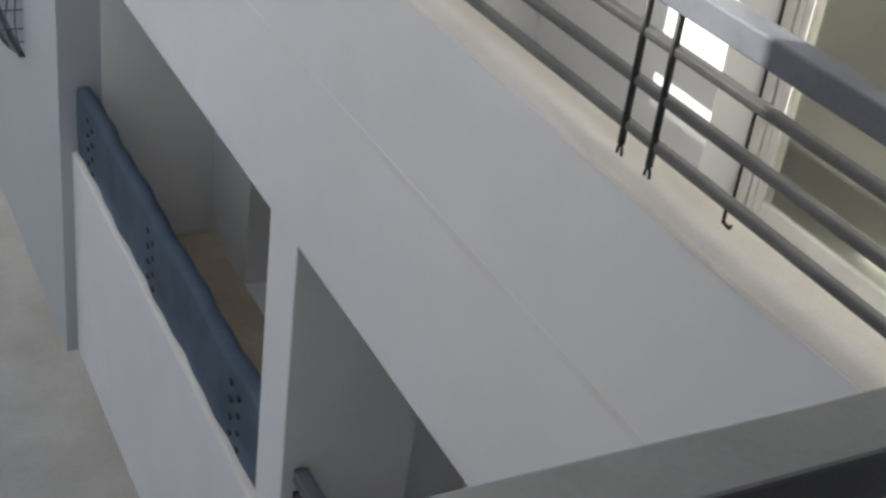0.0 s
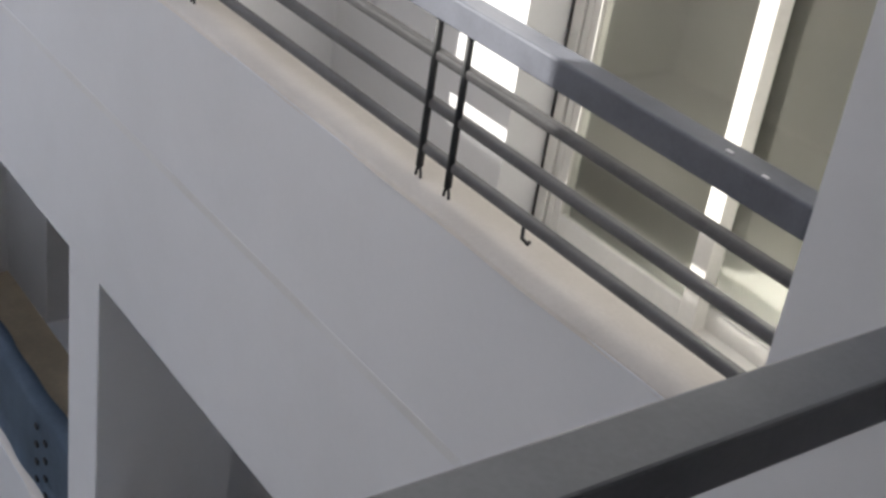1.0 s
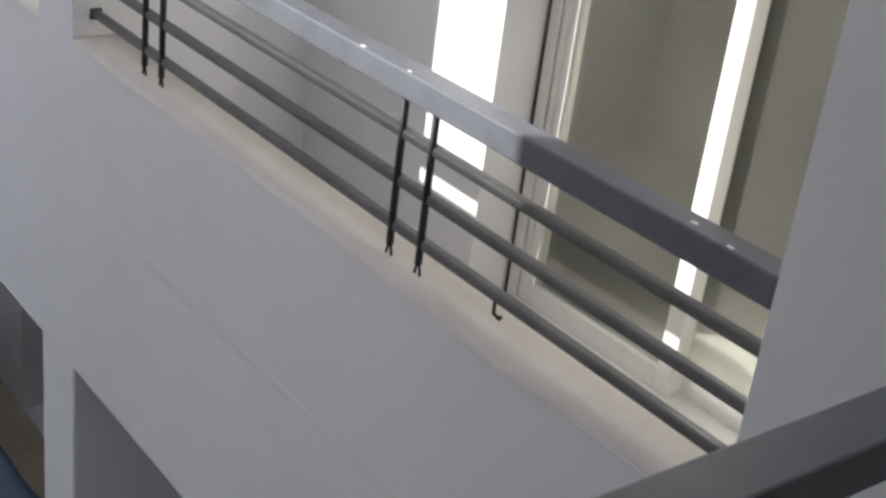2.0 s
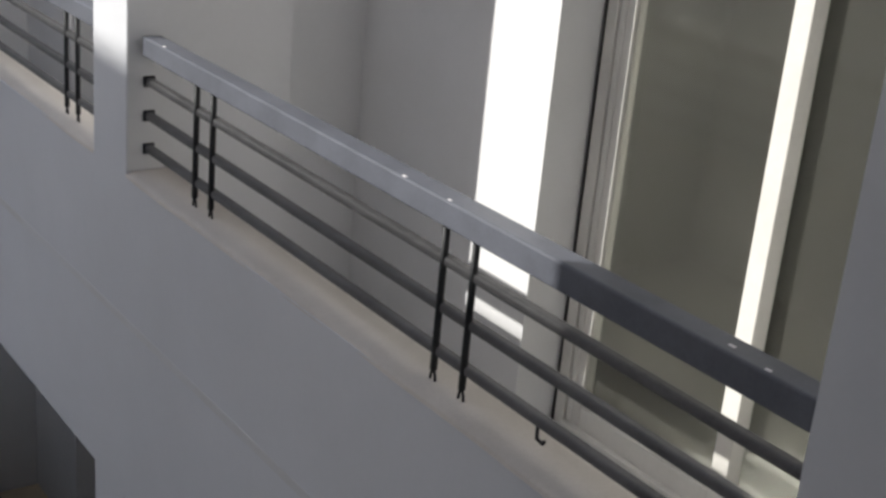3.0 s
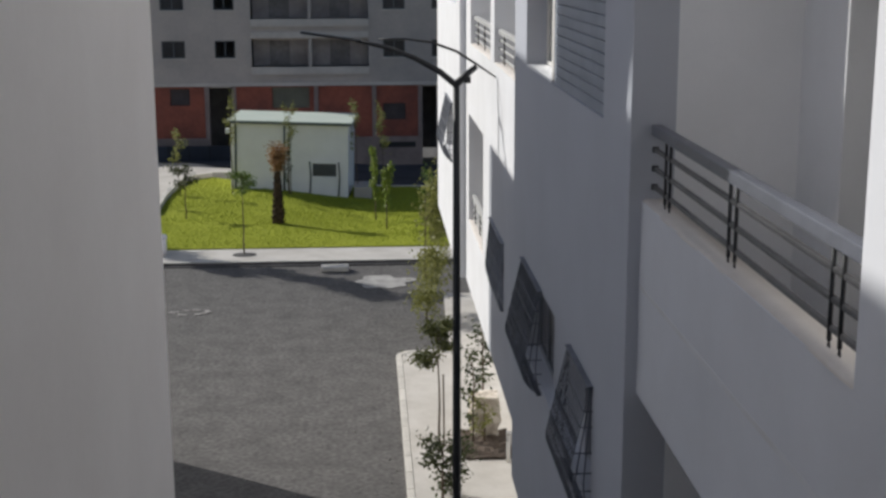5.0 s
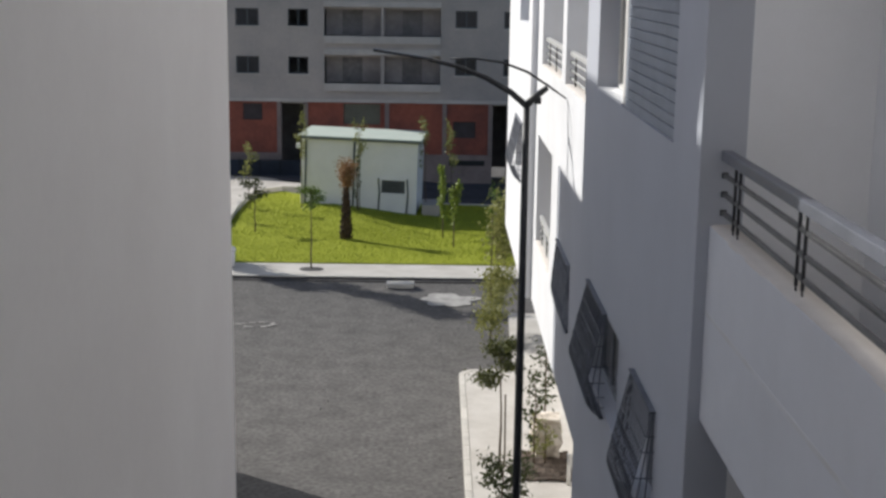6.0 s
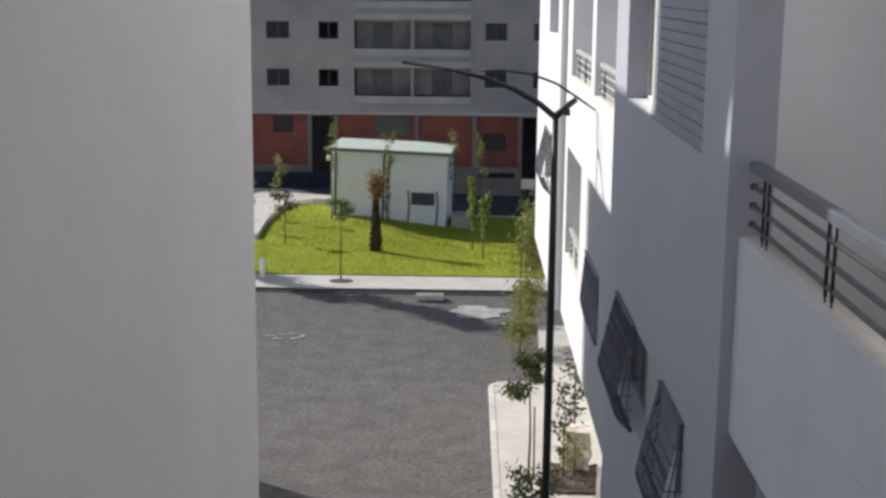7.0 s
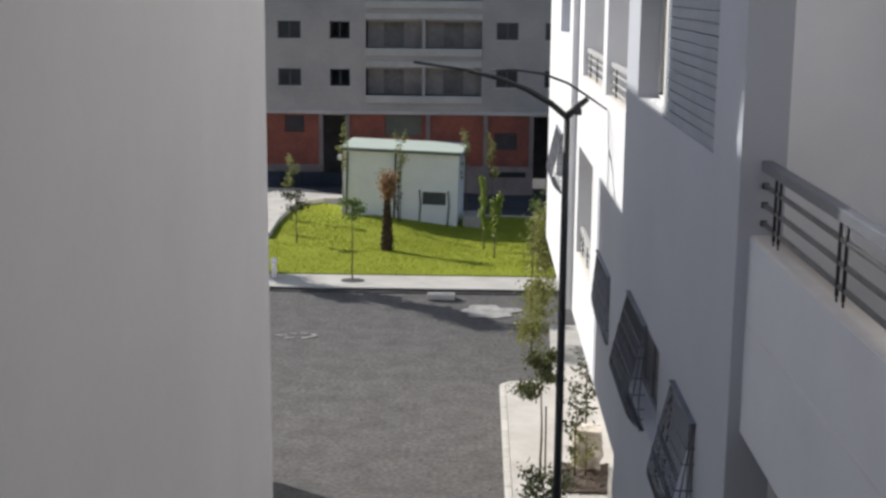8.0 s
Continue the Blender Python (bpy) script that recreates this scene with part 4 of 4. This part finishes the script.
def leaf_part(name, spots, size, seed, material, parent, label=""):
    vs, fs = leaves(spots, size, seed)
    me = bpy.data.meshes.new(name)
    me.from_pydata(vs, [], fs)
    me.materials.append(material)
    ob = new(name, me)
    ob.parent = parent
    return tagged(ob, label)


def young_tree(x, y, h, crown_z, spread, count, size, material, label, seed, lean=0.0, z=0.15, stake=False, r0=0.035, limbs=6):
    t = thing("young_tree", label, "tree", "young trees", at=(x, y, z))
    r = random.Random(seed)
    pts = [(0, 0, -0.05)]
    for k in range(1, 7):
        pts.append((lean * k / 6 + r.uniform(-0.05, 0.05) * h * 0.15, r.uniform(-0.05, 0.05) * h * 0.15, h * k / 6 * 0.92))
    part("trunk", tube(bmesh.new(), pts, [r0 * (1 - 0.12 * k) for k in range(7)], 7), BARK, t)
    spots = []
    for k in range(limbs):
        zz = crown_z + (h - crown_z) * (k + 0.5) / limbs
        base = Vector(pts[min(6, max(1, int(zz / (h * 0.92) * 6)))])
        base.z = min(zz, h * 0.92) - 0.1
        a = r.uniform(0, 6.28)
        tip = base + Vector((math.cos(a) * spread * r.uniform(0.4, 1), math.sin(a) * spread * r.uniform(0.4, 1), (h - crown_z) / limbs * r.uniform(0.4, 1.3)))
        part("limb", tube(bmesh.new(), [base, (base + tip) / 2 + Vector((0, 0, -0.03)), tip], [r0 * 0.4, r0 * 0.3, r0 * 0.15], 5), BARK, t)
        for q in (0.45, 0.75, 1.0):
            p = base.lerp(tip, q)
            spots.append((p.x, p.y, p.z, spread * 0.42, (h - crown_z) / limbs * 0.75, max(3, int(count / limbs / 3))))
    leaf_part("crown", spots, size, seed, material, t, "sparse leafy crown")
    if stake:
        part("stake", tube(bmesh.new(), [(0.12, 0.05, -0.1), (0.1, 0.05, h * 0.55)], 0.022, 6), BARK, t, "wooden stake")
    return t


young_tree(-4.95, 51.55, 3.5, 2.5, 0.62, 520, 0.14, L_MID, "slim young tree with a small green crown by the lawn", 1)
young_tree(-8.2, 58.9, 2.6, 1.5, 0.6, 420, 0.16, L_DARK, "young tree with a dark low crown on the lawn", 2)
young_tree(0.34, 60.2, 3.1, 1.0, 0.25, 620, 0.17, L_LIME, "narrow bright green young tree on the lawn", 3, z=-0.17)
young_tree(0.80, 56.6, 2.9, 1.0, 0.25, 560, 0.17, L_LIME, "narrow bright green sapling beside another one", 4, z=0.02)
young_tree(2.6, 55.0, 2.6, 0.4, 0.5, 420, 0.16, L_MID, "bushy young tree at the lawn's edge", 5)
young_tree(1.85, 42.0, 4.6, 0.1, 1.1, 3400, 0.16, L_PALE, "tall wispy yellow-green young tree on the street edge", 6, z=0.0)
young_tree(1.62, 30.1, 3.25, 2.05, 0.58, 1300, 0.12, L_OLIVE, "staked young tree with sparse dark leaves on the pavement", 7, stake=True)
young_tree(1.52, 26.9, 1.45, 0.15, 0.62, 900, 0.13, L_DARK, "bushy dark young tree beside the lamp post", 8)
young_tree(2.45, 30.2, 2.2, 0.6, 0.42, 170, 0.16, L_DARK, "thin leafy shrub before the tan stone block", 9)
young_tree(2.72, 30.25, 1.15, 0.25, 0.34, 150, 0.13, L_PALE, "yellowish shrub growing against the tan stone", 17)
young_tree(2.95, 33.2, 2.0, 0.6, 0.42, 200, 0.15, L_DARK, "small dark shrub beside the building", 16)
for i, (x, y, h) in enumerate(((-6.75, 65.4, 4.9), (-3.85, 65.7, 4.6), (-9.3, 65.0, 3.3), (-11.5, 66.5, 3.0), (-0.55, 67.5, 5.0), (0.75, 67.0, 4.8), (-10.4, 62.0, 2.5))):
    young_tree(x, y, h, h * 0.5, 0.38, 260, 0.15, L_PALE, "bare slender sapling with thin yellowish leaves near the hut", 20 + i, r0=0.028, z=0.12 + gz(x, y))
young_tree(-3.95, 65.6, 3.0, 0.3, 0.16, 160, 0.14, L_DARK, "dark slender cypress-like sapling before the hut", 31, r0=0.05)

# stands hidden behind the wing wall, added only for its shadow on the asphalt
young_tree(-10.9, 53.4, 10.8, 1.6, 1.0, 7000, 0.26, L_MID, "unseen tall tree added to cast the long road shadow", 40, z=0.0, r0=0.11, limbs=14)

palm = thing("palm_tree", "young palm with dark trunk and tied dry fronds", "palm", at=(-4.02, 57.8, 0.2 + gz(-4.02, 57.8)))
part("trunk", tube(bmesh.new(), [(0, 0, -0.1), (0.02, 0, 0.5), (0.03, 0, 1.3), (0.06, 0, 2.1), (0.07, 0, 2.4)], [0.27, 0.225, 0.15, 0.10, 0.085], 14), PALMBARK, palm)
for k in range(60):
    zz = 0.05 + 2.2 * k / 60
    a = k * 2.4
    rr = 0.265 - 0.085 * zz
    part("leaf_base", box(bmesh.new(), -0.06, 0.06, -0.03, 0.03, 0, 0.17, 0.012, Matrix.Translation((0.03 + rr * math.cos(a), rr * math.sin(a), zz)) @ pose(0, 0, 0, 0, 0, math.degrees(a) + 90) @ pose(0, 0, 0, 18)), PALMBARK, palm)
bm = bmesh.new()
r = random.Random(9)
for k in range(46):
    a, s = r.uniform(0, 6.28), r.uniform(0.1, 1.0)
    top = Vector((0.07 + math.cos(a) * 0.42 * s, math.sin(a) * 0.42 * s, 3.05 + r.uniform(0, 0.5) * (1.1 - s)))
    base = Vector((0.07, 0, 2.3))
    mid = base.lerp(top, 0.55) + Vector((math.cos(a) * 0.14 * s, math.sin(a) * 0.14 * s, 0))
    tube(bm, [base, mid, top], [0.02, 0.016, 0.005], 4)
part("frond_stems", bm, L_DRY, palm, "bundle of cut dry fronds")
leaf_part("fronds", [(0.07, 0, 2.55 + 0.19 * k, 0.2 + 0.06 * k, 0.3, 190) for k in range(5)], 0.16, 77, L_DRY, palm, "dry brown frond tips")

# ---------------------------------------------------------------- small things on the pavements
post = thing("bollard", "short white bollard on the far pavement", "bollard", at=(-8.15, 51.9, 0.15))
part("body", tube(bmesh.new(), [(0, 0, 0), (0, 0, 0.55), (0, 0, 0.6)], [0.10, 0.10, 0.07], 12), HUTWALL, post)
part("cap", tube(bmesh.new(), [(0, 0, 0.6), (0, 0, 0.68), (0, 0, 0.78), (0, 0, 0.82)], [0.13, 0.14, 0.11, 0.05], 12), HUTWALL, post)
pipe = thing("drain_pipe", "short white drain pipe beside the wall", "pipe", at=(3.17, 28.95, 0.14))
part("pipe", tube(bmesh.new(), [(0, 0, 0), (0, 0, 0.75)], 0.045, 10), ALU, pipe)
part("collar", tube(bmesh.new(), [(0, 0, 0.68), (0, 0, 0.76)], 0.058, 10), ALU, pipe)
blk = thing("stone_block", "tan stone block standing in brown soil", "stone", at=(2.80, 30.9, 0.14))
bm = boxes((-0.33, 0.33, -0.3, 0.3, 0, 1.05))
bmesh.ops.subdivide_edges(bm, edges=bm.edges, cuts=4, use_grid_fill=True)
for v in bm.verts:
    v.co += Vector((noise.noise(v.co * 3), noise.noise(v.co * 3 + Vector((5, 0, 0))), noise.noise(v.co * 3 + Vector((0, 5, 0))))) * 0.13
part("body", bm, STONE, blk)
bed = thing("soil_bed", "strip of brown soil beside the building", "soil bed", at=(2.75, 30.1, 0.14))
bm = bmesh.new()
bmesh.ops.create_grid(bm, x_segments=16, y_segments=26, size=0.5)
for v in bm.verts:
    v.co = Vector((v.co.x * 1.2, v.co.y * 1.9, 0.0)) + Vector((0, 0, 0.05 + 0.05 * noise.noise(v.co * 9)))
bmesh.ops.solidify(bm, geom=bm.faces[:], thickness=0.05)
part("soil", bm, SOIL, bed)
